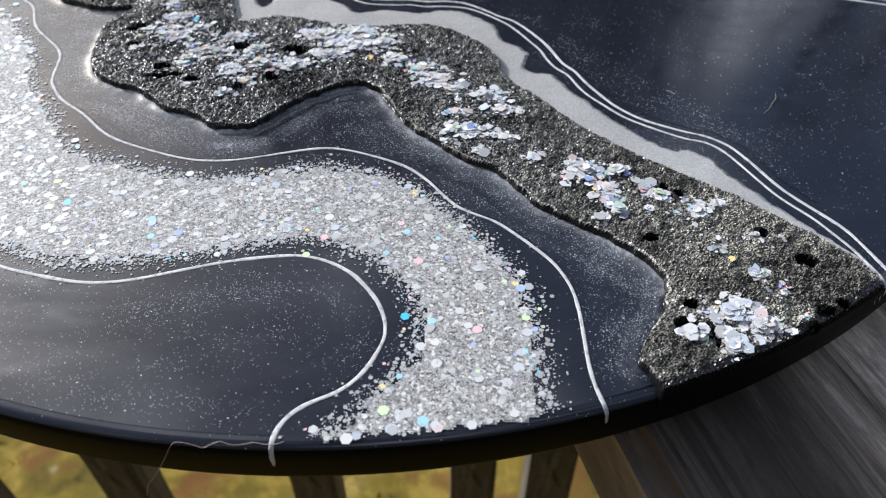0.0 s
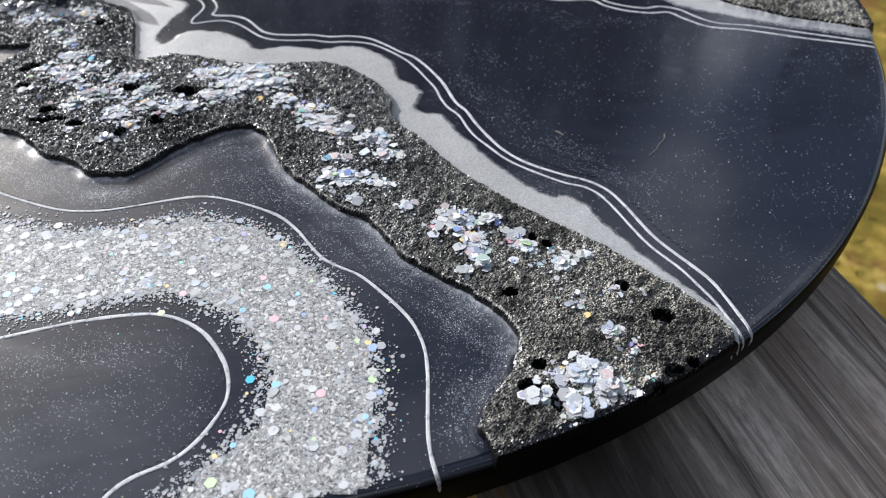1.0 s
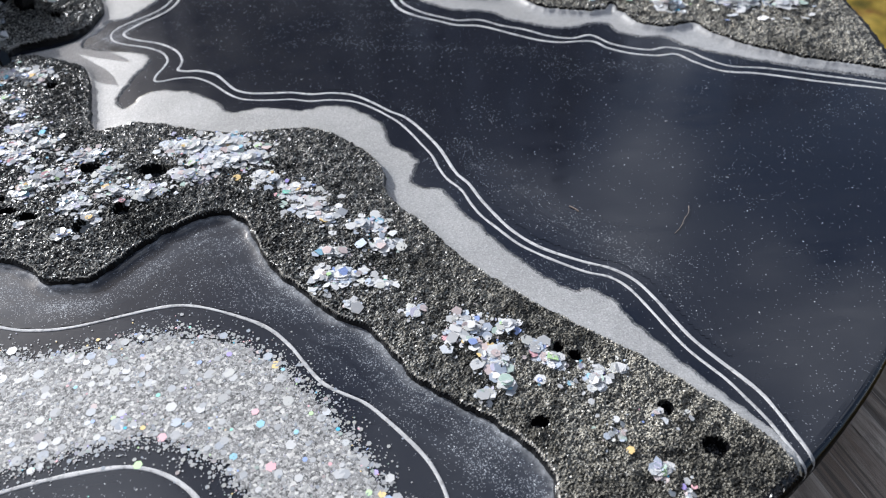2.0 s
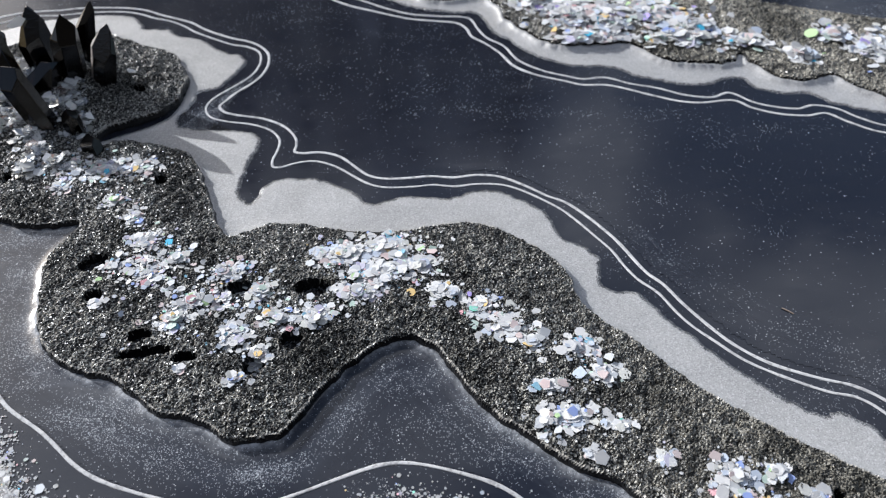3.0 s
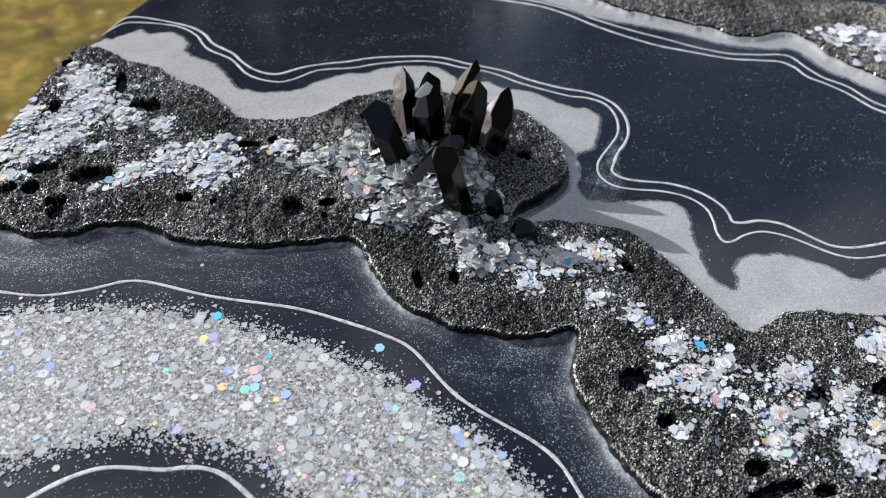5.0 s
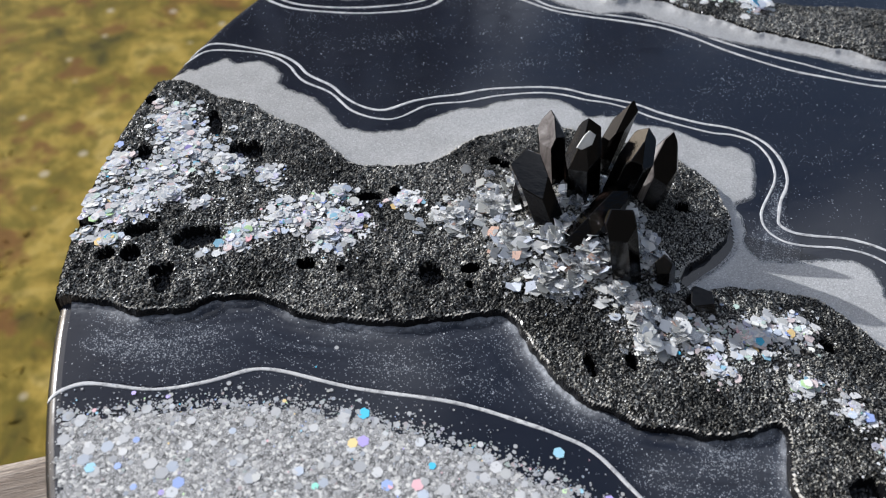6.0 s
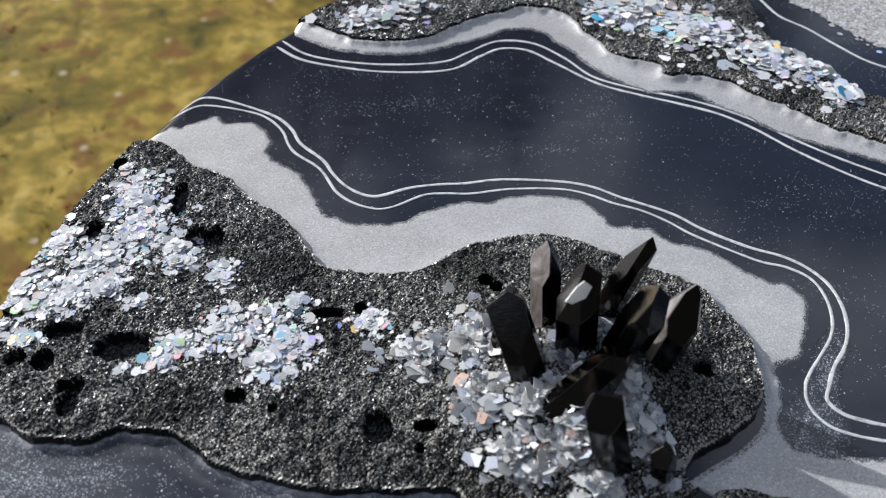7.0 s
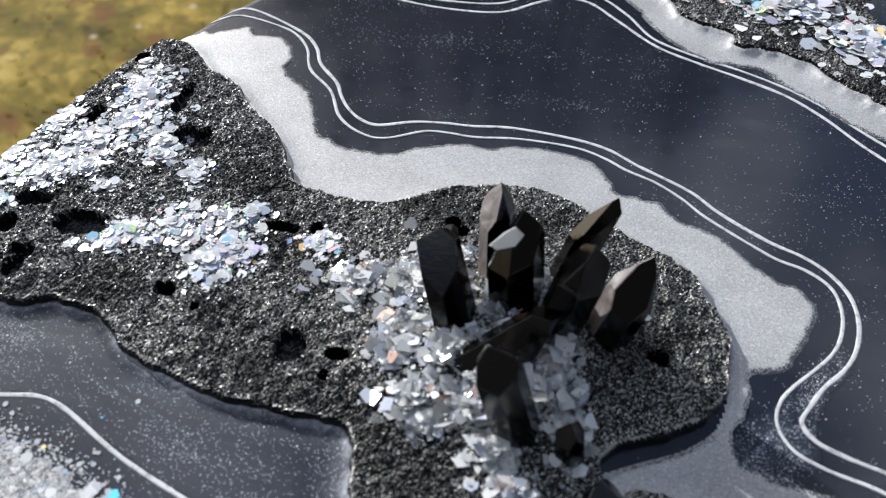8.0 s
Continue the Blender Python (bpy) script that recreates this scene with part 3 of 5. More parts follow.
BAND_EDGE_EAST = [
    (-54.2, 315), (-56.6, 307.2), (-60.2, 287.9), (-56.3, 282.7), (-53.9, 285.7), (-52.2, 290.2), (-48, 293.5),
    (-42.8, 293.6), (-34.3, 291.8), (-21.9, 282.6), (-20.2, 279.3), (-13, 277.6), (-8.8, 279.4), (9.5, 276.8),
    (14.3, 278.4), (21.6, 278.6), (25.4, 277.2), (31.6, 272.2), (37.6, 265.3), (39.9, 253.8), (44.9, 249.9), (48.4, 244.5),
    (46.8, 233.7), (49.6, 231), (56, 229.2), (59.2, 224.5), (61.6, 218.2), (65.6, 213.4), (70.4, 205), (89.3, 183.5),
    (93.5, 184.2), (99.3, 180.3), (103.4, 172.2), (113.2, 156.6), (127, 137.6), (131.1, 130.4),
]
ROCK_BACK_WEST = [
    (-246.6, 440), (-238.4, 445), (-231.6, 443.5), (-220.4, 431.8), (-214.3, 428.7), (-209.2, 423.8), (-204.6, 417.4),
    (-196.2, 409.3), (-192.2, 403.6), (-185.1, 390.2), (-180.2, 388), (-167.3, 385.4), (-161.1, 386.2), (-150.6, 392.2),
    (-141.9, 394.7), (-134.5, 395.9), (-125.8, 395.9), (-116.9, 393.3), (-109.5, 388.6), (-100.9, 381.8), (-91.7, 376.5),
    (-86.6, 371.6), (-86, 368.5), (-83, 362.1), (-81.4, 355.5), (-82.2, 348.5), (-83.8, 342.8), (-86.6, 337.7),
]
ROCK_BACK_EAST = [
    (-92.8, 333), (-107, 326.8), (-109.9, 324.3), (-109.2, 320.2), (-107.5, 317.7), (-104, 320), (-79, 311.2),
    (-73.8, 303.4), (-64.3, 271.1), (-61.8, 267.4), (-50.6, 270.9), (-42.4, 270.3), (-26, 265), (-15.6, 262.9),
    (7.8, 263.5), (16.5, 262.2), (35.5, 244.2), (37.9, 237), (38.7, 228.5), (42.6, 220), (47.3, 215.5), (56.2, 202.2),
    (69.4, 187.2), (84.7, 173.4), (105.3, 156.7), (117.1, 144.4), (126.9, 133.6), (129.9, 127), (129.6, 124),
]
ROCK_FRONT_WEST = [
    (-270, 356.3), (-256.8, 352.5), (-248.1, 346.6), (-241, 344.9), (-233.9, 344.8), (-227.6, 346.2), (-220.1, 345.6),
    (-210.1, 337.5), (-201.1, 332.9), (-181.3, 327.4), (-164.8, 326.5), (-160.1, 324.8), (-158.5, 322.5), (-154.1, 303.6),
    (-148.7, 295.2), (-141, 288.2), (-132.7, 283.4), (-124.1, 280.3), (-118.4, 278.9), (-112.8, 279.6), (-108.7, 278.9),
    (-114.6, 266.9), (-115.8, 259.4), (-113.4, 247.1), (-113.5, 240.7), (-111.5, 235), (-107.5, 229.6), (-102.3, 224.8),
    (-88, 217.1), (-77.4, 207.7),
]
ROCK_FRONT_EAST = [
    (-71.6, 204.3), (-66.5, 202), (-57.5, 196.3), (-51.5, 195.1), (-44.9, 197.1), (-39.5, 201.6), (-35, 208.1),
    (-27.4, 214.7), (-19.4, 220), (-12.5, 221.7), (-7, 219.2), (-3.1, 213.9), (2.3, 199.8), (8.1, 193.5), (20.1, 180.7),
    (32.2, 172.3), (43, 157.3), (48.8, 151.4), (59.6, 144.5), (69.9, 134.1), (73.9, 127.1), (73.4, 121.2), (63.4, 103.6),
    (62.6, 98.9), (66.3, 95.4), (73.5, 95.1), (82.1, 97.4), (93.8, 102.3), (106.5, 109.4), (112.7, 114.7), (129.2, 123.4),
]
GLITTER_OUTER = [
    (-269, 322.9), (-233.9, 318.1), (-216.1, 313.8), (-201.8, 307.2), (-177.5, 291.9), (-161.1, 278.5), (-139.7, 252.1),
    (-134.5, 240.8), (-131, 228.2), (-114.2, 205.4), (-103.1, 188.1), (-89.4, 180.7), (-53.7, 171.5), (-19.9, 176.9),
    (-1.4, 172.4), (13.5, 161.3), (25, 147), (34.9, 131.2), (39.3, 113.2), (39.8, 70.3),
]
GLITTER_INNER = [
    (-274, 269), (-227.7, 276.8), (-213.7, 273.8), (-197.2, 265.7), (-187.2, 253.9), (-164.9, 212.7), (-147.6, 188.5),
    (-122.4, 156.8), (-105.1, 142.7), (-85.5, 136.4), (-61.5, 137.2), (-44.5, 139.7), (-30.4, 143.7), (-17.8, 144.3),
    (-6, 139.1), (3.8, 130.1), (9.6, 120.2), (11, 109.4), (5.8, 98.7), (-14.2, 77.8), (-20.1, 68.5),
]
FAR_ROCK_BACK = [
    (237, 352), (216, 360), (161, 385), (110, 412), (60, 432), (25, 443), (4, 449.1), (-4.8, 458.8), (-11, 472.2),
    (-15.7, 481.1), (-18.3, 490.3), (-16.1, 501.8), (-15.5, 512), (-22, 540), (-35, 590),
]
FAR_THIN_LINE = [
    (233, 392), (180, 408), (115, 430), (70, 445), (40, 457), (15.9, 471.2), (7.7, 484.2), (1.9, 495.6), (-5.1, 505.2),
    (-7.3, 516.8), (-12, 535), (-22, 572),
]

rock_back = spline(ROCK_BACK_WEST + ROCK_BACK_EAST)
rock_front = ragged(spline(ROCK_FRONT_WEST + ROCK_FRONT_EAST), 1.3, 9.0, 2)
east_rim = (rock_front[:, 0] > 62) & (np.linalg.norm(rock_front - CENTRE, axis=1) > RADIUS - 6)
rock_front[east_rim] = CENTRE + (rock_front - CENTRE)[east_rim] / np.linalg.norm(rock_front - CENTRE, axis=1)[east_rim, None] * (RADIUS + 2)
rock_edge = np.vstack([[(-300.0, 395.0)], ragged(rock_back, 0.7, 4.0, 1), [(150.0, 108.0)], ragged(rock_front, 0.5, 5.0, 2)[::-1]])
far_front = ragged(ragged(spline(FAR_ROCK), 1.7, 10.0, 3), 0.6, 4.0, 8)
far_edge = np.vstack([[(-215.0, 545.0)], far_front, [(260.0, 300.0)], ragged(spline(FAR_ROCK_BACK), 0.8, 5.0, 4), [(-100.0, 620.0)]])


def rim_radius(pts):
    """The panel is not quite round: it bulges a little towards the west."""
    arm = np.atleast_2d(pts) - CENTRE
    return RADIUS + 1.8 * np.exp(-((np.abs(np.arctan2(arm[:, 1], arm[:, 0])) - math.pi) / 0.45) ** 2)


def in_disc(pts):
    return rim_radius(pts) - np.linalg.norm(pts - CENTRE, axis=1)


def to_rim(pts, gap):
    """The same points moved along their radius to lie a given gap inside the rim."""
    arm = pts - CENTRE
    return CENTRE + arm / np.linalg.norm(arm, axis=1)[:, None] * (rim_radius(pts) - gap)[:, None]


def lip(pts):
    """How far the slab's rounded edge falls away under each point, in metres (minus)."""
    return np.interp(in_disc(np.atleast_2d(pts)), [-0.5, 0.0, 0.15, 0.6, 1.4, 2.4, 3.6], [-0.005, -0.003, -0.0019, -0.001, -0.00045, -0.00012, 0.0])


panel = tagged(new("agate_panel"), "round black resin panel with silver glitter, grit bands and smoky crystals", "resin art")


def slab():
    """The round slab with a rounded rim."""
    profile = [(0.0, 0.0), (120.0, 0.0), (RADIUS - 3.6, 0.0), (RADIUS - 2.4, -0.12), (RADIUS - 1.4, -0.45), (RADIUS - 0.6, -1.0), (RADIUS - 0.15, -1.9), (RADIUS, -3.0), (RADIUS, 2.6 - THICK), (RADIUS - 0.6, 1.0 - THICK), (RADIUS - 2.2, -THICK), (RADIUS - 9.0, -THICK - 0.3), (RADIUS - 11.0, -28.4), (0.0, -28.4)]
    count = 220
    verts, faces = [], []
    for r, z in profile:
        for i in range(count if r else 1):
            a = 2 * math.pi * i / count
            w = r + (rim_radius(CENTRE + (math.cos(a), math.sin(a)))[0] - RADIUS if r > 200 else 0)
            verts.append(((CENTRE[0] + w * math.cos(a)) / 1000, (CENTRE[1] + w * math.sin(a)) / 1000, z / 1000))
    ring = [0] + [1 + count * k for k in range(len(profile) - 2)] + [len(verts) - 1]
    for i in range(count):
        j = (i + 1) % count
        faces.append((0, ring[1] + i, ring[1] + j))
        for k in range(1, len(profile) - 2):
            faces.append((ring[k] + i, ring[k + 1] + i, ring[k + 1] + j, ring[k] + j))
        faces.append((ring[-2] + i, ring[-1], ring[-2] + j))
    ob = part("resin_slab", mesh_from("resin_slab", verts, faces), RESIN, panel, "glossy black resin slab with rounded rim", True)
    ob.data.polygons.foreach_set("use_smooth", [abs(p.normal.z) < 0.99 for p in ob.data.polygons])
    ob.data.materials.append(RIM)
    ob.data.polygons.foreach_set("material_index", [int(p.normal.z < 0.8) for p in ob.data.polygons])


slab()


def dust_sheet(name, poly, shore, reach, amount, step, wick):
    """Mica dust sprinkled on the resin, thickest along a shore line."""
    pts, nx, ny = grid_over(poly, step)
    inside = depth_inside(poly, pts)
    used, quads = sheet_faces((inside > 0) & (in_disc(pts) > 3.6 - step * 1.5), nx, ny)
    pts, inside = pts[used], inside[used]
    edge = in_disc(pts) < 3.6 + step * 0.4
    pts[edge] = to_rim(pts[edge], 3.6)
    quads = quads[~edge[quads].all(1)]
    near, way = np.full(len(pts), 1e9), np.zeros(len(pts))
    for i, s in enumerate(shore):
        gap = ((pts - s) ** 2).sum(1)
        way, near = np.where(gap < near, i, way), np.minimum(near, gap)
    near = np.sqrt(near)
    value = amount * (0.35 + 0.65 * np.exp(-near / reach) + 0.9 * np.exp(-near / 2.2)) * np.clip(inside / 7.0, 0, 1) * np.clip((in_disc(pts) - 3.6) / 8.0, 0, 1)
    mesh = mesh_from(name, np.c_[pts / 1000, 0.00012 + wick * np.exp(-near / 1.1) + lip(pts)], quads)
    layer = mesh.attributes.new("dust", "FLOAT", "POINT")
    layer.data.foreach_set("value", value)
    creep = mesh.attributes.new("wick", "FLOAT", "POINT")
    creep.data.foreach_set("value", (0.7 * np.exp(-(near / 0.9) ** 2) + 0.22 * np.exp(-near / 2.5)) * (wick > 0))
    flow = mesh.attributes.new("flow", "FLOAT_VECTOR", "POINT")
    flow.data.foreach_set("vector", np.c_[near * 0.16, way * 0.011, near * 0.0].ravel())
    part(name, mesh, RESIN, panel, "black resin dusted with silver mica swirls", True)


line_a = spline(LINE_A)
run = np.gradient(rock_front, axis=0)
behind = rock_front + 2.5 * np.stack([-run[:, 1], run[:, 0]], 1) / (np.linalg.norm(run, axis=1)[:, None] + 1e-9)
shore = np.vstack([line_a, [(70.0, 70.0), (150.0, 108.0)], behind[::-1]])
dust_sheet("mica_dust", shore, rock_front, 14.0, 0.72, 0.9, 0.001)
line_b = spline(LINE_B)
# Bay sheet: sparse specks, with a pale haze standing in for the sky's reflection.
bay = np.vstack([line_b, [(-60.0, 60.0), (-160.0, 90.0), (-230.0, 150.0)]])
dust_sheet("mica_dust", bay, line_b, 60.0, 0.1, 1.2, 0.0)


smear = spline([p for p in LINE_D_EAST if p[0] > 2.0]) + (2.0, 1.5)
drift_edge = spline([(128, 150), (122, 188), (104, 214), (84, 236), (62, 268), (34, 292)])
dust_sheet("mica_dust", np.vstack([smear, drift_edge]), smear, 16.0, 0.28, 1.0, 0.0)


notch = spline([(-92, 327), (-84, 336), (-74, 343), (-66, 353), (-57, 360), (-55, 354), (-61.5, 345.6), (-66, 337.4), (-67.5, 329), (-80, 318), (-92, 318)])
dust_sheet("mica_dust", notch, rock_back, 9.0, 2.6, 0.8, 0.0)


def silver_band(name, outer, inner, shore, seed, rise):
    outer = ragged(outer, 0.9, 3.0, seed)
    poly = np.vstack([outer, inner[::-1]])
    pts, nx, ny = grid_over(poly, 0.65)
    inside = np.minimum(depth_inside(poly, pts), in_disc(pts) - 1.0)
    used, quads = sheet_faces(inside > -1.4, nx, ny)
    d = inside[used]
    near = np.full(len(d), 1e9)
    for s in shore:
        near = np.minimum(near, ((pts[used] - s) ** 2).sum(1))
    z = 0.0004 * np.clip((d + 0.55) / 1.1, -1, 1) + rise * np.exp(-np.sqrt(near) / 1.7) + lip(pts[used])
    mesh = mesh_from(name, np.c_[pts[used] / 1000, z], quads)
    layer = mesh.attributes.new("fade", "FLOAT", "POINT")
    layer.data.foreach_set("value", 0.3 + 0.6 * np.clip(d, 0, 3) + 2.0 * np.exp(-np.sqrt(near) / 2.0))
    part(name, mesh, SILVER, panel, "matt silver painted band with a feathered edge", True)


silver_band("silver_band", spline(BAND_EDGE_WEST + BAND_EDGE_EAST), rock_back - (0.0, 4.0), rock_back, 7, 0.0005)
silver_band("silver_band", spline(FAR_BAND), spline(FAR_ROCK) + (2.0, 4.0), far_front, 9, 0.0021)

for line, width, seed, over in ((LINE_A, 0.97, 1, 1.6), (LINE_B, 1.15, 2, 4.0), (LINE_C_WEST + LINE_C_EAST, 0.87, 3, 1.2), (LINE_D_WEST + LINE_D_EAST, 1.06, 4, 1.2),
                                (FAR_LINE, 1.1, 5, 0.0), (FAR_LINE_BACK, 1.01, 6, 0.0), (FAR_THIN_LINE, 1.1, 7, 0.0)):
    part("white_line", bead(spline(line, 0.4), width, 0.00014, "white_line", seed, over), PAINT, panel, "thin white paint line", True)

# ---- grit bands ----
HOLES_WEST = [
    (-261.6, 380.7, 3.1, 2), (-246.6, 373.8, 4.2, 2.4), (-231.8, 368, 6.1, 3.3), (-255.2, 367.1, 2.3, 1.8),
    (-248.8, 365.8, 2.2, 2.4), (-240.4, 358.3, 1.8, 2.1), (-241.4, 354.3, 2, 2.6), (-243.5, 358.5, 1, 1.2),
    (-206.5, 352, 0.9, 1.3), (-204.4, 352, 1.1, 1.3), (-197.1, 347.8, 0.8, 0.9), (-174.2, 341.1, 3, 3.2),
    (-163.9, 339.8, 2.2, 1.1), (-165.9, 334.9, 0.8, 0.9), (-184.6, 373, 3.7, 1.3), (-176.4, 373.7, 1.5, 1.4),
    (-144.3, 379.1, 1.5, 1.8), (-142.2, 376.2, 1.5, 1.8), (-217.8, 401.9, 2.5, 3.5), (-213.6, 400.7, 2.2, 4.1),
    (-223.9, 416.8, 1.9, 6.1), (-242.6, 433.4, 1.6, 2.4), (-245.2, 406.4, 2.2, 3), (-98.4, 346.8, 2.2, 1.4),
]
HOLES_EAST = [
    (-145.1, 304.5, 1.2, 2.5), (-135, 303.3, 1, 2.5), (-100.1, 260.2, 3.7, 2.8), (-98.1, 247.1, 2.2, 1.8),
    (-83.4, 231, 2.6, 1.7), (-81.7, 225.1, 6.3, 1.4), (-70.7, 222, 2.8, 1.3), (-52.9, 216.9, 2.5, 2.8),
    (-42.8, 223.8, 2.9, 2.4), (-36.8, 241.7, 4.7, 2.5), (-57.4, 243.8, 3.4, 2.3), (-85.1, 295.2, 2.1, 2),
    (85.1, 159.3, 1.4, 1.3), (112.1, 131.6, 2.7, 2.3), (103.5, 142.4, 1.6, 1.8), (73.1, 140.8, 1.9, 1.1),
    (75.6, 111, 2.6, 1.6), (78.3, 117, 1.5, 1.5), (81.4, 107.2, 1.4, 3.2), (81.3, 162.2, 1, 1.3),
    (111.4, 114.6, 2.2, 1.6), (106.6, 109.7, 1.5, 1.2), (116.3, 116.9, 1.6, 1.2),
]


def crumbled(pts):
    """How a pit's outline breaks in and out."""
    return np.array([0.45 * noise.noise(Vector((x / 2.4, y / 2.4, 4.0))) + 0.18 * noise.noise(Vector((x / 0.9, y / 0.9, 9.0))) for x, y in pts])


def onto_edge(poly, pts):
    """The nearest point of a closed outline for each point."""
    best, near = np.full(len(pts), 1e9), pts.copy()
    for a, b in zip(poly, np.roll(poly, -1, 0)):
        d = b - a
        k = np.clip(((pts - a) @ d) / (d @ d + 1e-12), 0, 1)
        q = a + k[:, None] * d
        gap = ((pts - q) ** 2).sum(1)
        near, best = np.where((gap < best)[:, None], q, near), np.minimum(gap, best)
    return near


def grit_height(pts, inside, seed):
    """The grit's height in millimetres: a steep shore, a low swell behind it, pits."""
    d = inside
    h = np.where(d > 0, 2.7 * np.clip(d / 0.7, 0, 1) + 1.7 * (1 - np.exp(-np.maximum(d, 0) / 14)), np.maximum(d * 7.0, -5.0))
    lump = np.array([noise.noise(Vector((x / 11, y / 11, seed))) * 0.55 + noise.noise(Vector((x / 3.2, y / 3.2, seed + 2))) * 0.85 + noise.noise(Vector((x / 1.5, y / 1.5, seed + 6))) * 0.4 for x, y in pts])
    h = h + lump * np.clip(d / 3, 0, 1)
    h = h + 9.5 * np.exp(-((pts[:, 0] + 128) ** 2 + (pts[:, 1] - 348) ** 2) / 500.0) * np.clip(d / 9, 0, 1)
    crumb = crumbled(pts)
    for x, y, rx, ry in HOLES_WEST + HOLES_EAST:
        k = (((pts[:, 0] - x) / rx) ** 2 + ((pts[:, 1] - y) / ry) ** 2) / 1.2 + lump * 0.2 + crumb
        h = np.where(k < 2.2, h - np.clip(h - 0.4, 0, 9) * np.clip((1.12 - k) / 0.3, 0, 1), h)
    return h


def grit(name, poly, step, seed, label):
    pts, nx, ny = grid_over(poly, step)
    near = in_disc(pts) > -3
    inside = np.full(len(pts), -5.0)
    inside[near] = np.minimum(depth_inside(poly, pts[near]), in_disc(pts[near]) + 0.4)
    used, quads = sheet_faces(inside > -1.42 * step, nx, ny)
    p, d = pts[used], inside[used]
    shore_line = (d < 0.3) & (in_disc(p) > 1.0)
    p[shore_line], d[shore_line] = onto_edge(poly, p[shore_line]), -0.05
    h = grit_height(p, d, seed)
    rng = np.random.default_rng(seed)
    h = h + rng.uniform(-0.2, 0.26, len(h)) * np.clip(d / 0.8, 0, 1)
    over = in_disc(p)
    q = np.where((over < 0.1)[:, None], to_rim(p, -0.3), p)
    mesh = mesh_from(name, np.c_[q / 1000, h / 1000], quads)
    mesh.materials.append(GRIT)
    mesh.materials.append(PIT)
    # Glossy black pits and rim; the shore wall's black also holds its shade.
    sealed_or_shaded = (d < 0.42) | (in_disc(p) < 2.1) & (p[:, 0] > 60)
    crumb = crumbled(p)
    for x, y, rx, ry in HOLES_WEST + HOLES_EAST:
        sealed_or_shaded |= ((p[:, 0] - x) / rx) ** 2 + ((p[:, 1] - y) / ry) ** 2 + crumb < 1.1
    # Pale strip along the crest: the light it catches, put in as colour.
    crest = (d > 0.6) & (d < 1.3) & (in_disc(p) > 4) & np.array([noise.noise(Vector((x / 7, y / 7, 3))) > -0.1 for x, y in p])
    index = sealed_or_shaded[quads].any(1).astype(int)
    index[(crest[quads].sum(1) > 2) & (index == 0)] = 2
    mesh.materials.append(CREST)
    index[(over < 0.2)[quads].any(1)] = 3
    mesh.materials.append(RIM)
    mesh.polygons.foreach_set("material_index", index)
    return part(name, mesh, GRIT, panel, label)


rock = grit("grit_band", rock_edge, 0.43, 11, "raised band of sparkling black grit with pits")
far_rock = grit("grit_band", far_edge, 0.75, 12, "raised band of sparkling black grit")


# ---- flakes ----
def flake(rng, size, sides, even, thick):
    """One flat flake about its own middle: outline corners of a plate, and its thickness."""
    turn = rng.uniform(0, math.tau)
    ring = []
    for i in range(sides):
        r = size * 0.5 * (1 if even else rng.uniform(0.55, 1.1))
        a = turn + math.tau * (i + (0 if even else rng.uniform(-0.28, 0.28))) / sides
        ring.append((r * math.cos(a), r * math.sin(a)))
    return ring, thick


def plate(ring, thick, place, tilt):
    """Corners and faces of a flake laid at a place (millimetres) with a tilt."""
    m = Euler(tilt).to_matrix()
    n = len(ring)
    verts = []
    for z in (thick, 0.0):
        for x, y in ring:
            v = m @ Vector((x, y, z))
            verts.append(((place[0] + v.x) / 1000, (place[1] + v.y) / 1000, (place[2] + v.z) / 1000))
    faces = [tuple(range(n)), tuple(range(2 * n - 1, n - 1, -1))]
    faces += [(i, n + i, n + (i + 1) % n, (i + 1) % n) for i in range(n)]
    return verts, faces


def lay(name, heaped, flakes, parent, single, many, singles, label_many):
    """The first flakes as objects of their own, the rest joined into one part."""
    verts, faces = [], []
    for k, (ring, thick, place, tilt) in enumerate(flakes):
        v, f = plate(ring, thick, (0, 0, 0) if k < singles else place, tilt)
        if k < singles:
            ob = part(name, mesh_from(name, v, f), single, parent)
            ob.location = [c / 1000 for c in place]
        else:
            base = len(verts)
            verts += v
            faces += [tuple(base + i for i in q) for q in f]
    tagged(part(heaped, mesh_from(heaped, verts, faces), many, parent, label_many), kind="stuff")


# ---- the glitter band ----
outer, inner = spline(GLITTER_OUTER, 2.0), spline(GLITTER_INNER, 2.0)
glitter_edge = np.vstack([ragged(outer, 1.5, 6.0, 21), ragged(inner, 1.5, 6.0, 22)[::-1]])


def glitter_bed(poly, name, lift=0.00016):
    pts, nx, ny = grid_over(poly, 0.6)
    near = in_disc(pts) > 0
    inside = np.full(len(pts), -9.0)
    inside[near] = np.minimum(depth_inside(poly, pts[near]), in_disc(pts[near]) - 2.0)
    rough = np.array([noise.noise(Vector((x / 1.6, y / 1.6, 4))) * 1.8 + noise.noise(Vector((x / 6, y / 6, 8))) * 1.5 for x, y in pts])
    used, quads = sheet_faces(inside + rough > 0.8, nx, ny)
    return part(name, mesh_from(name, np.c_[pts[used] / 1000, lift + lip(pts[used])], quads), BED, panel, "band of fine silver glitter set in resin")


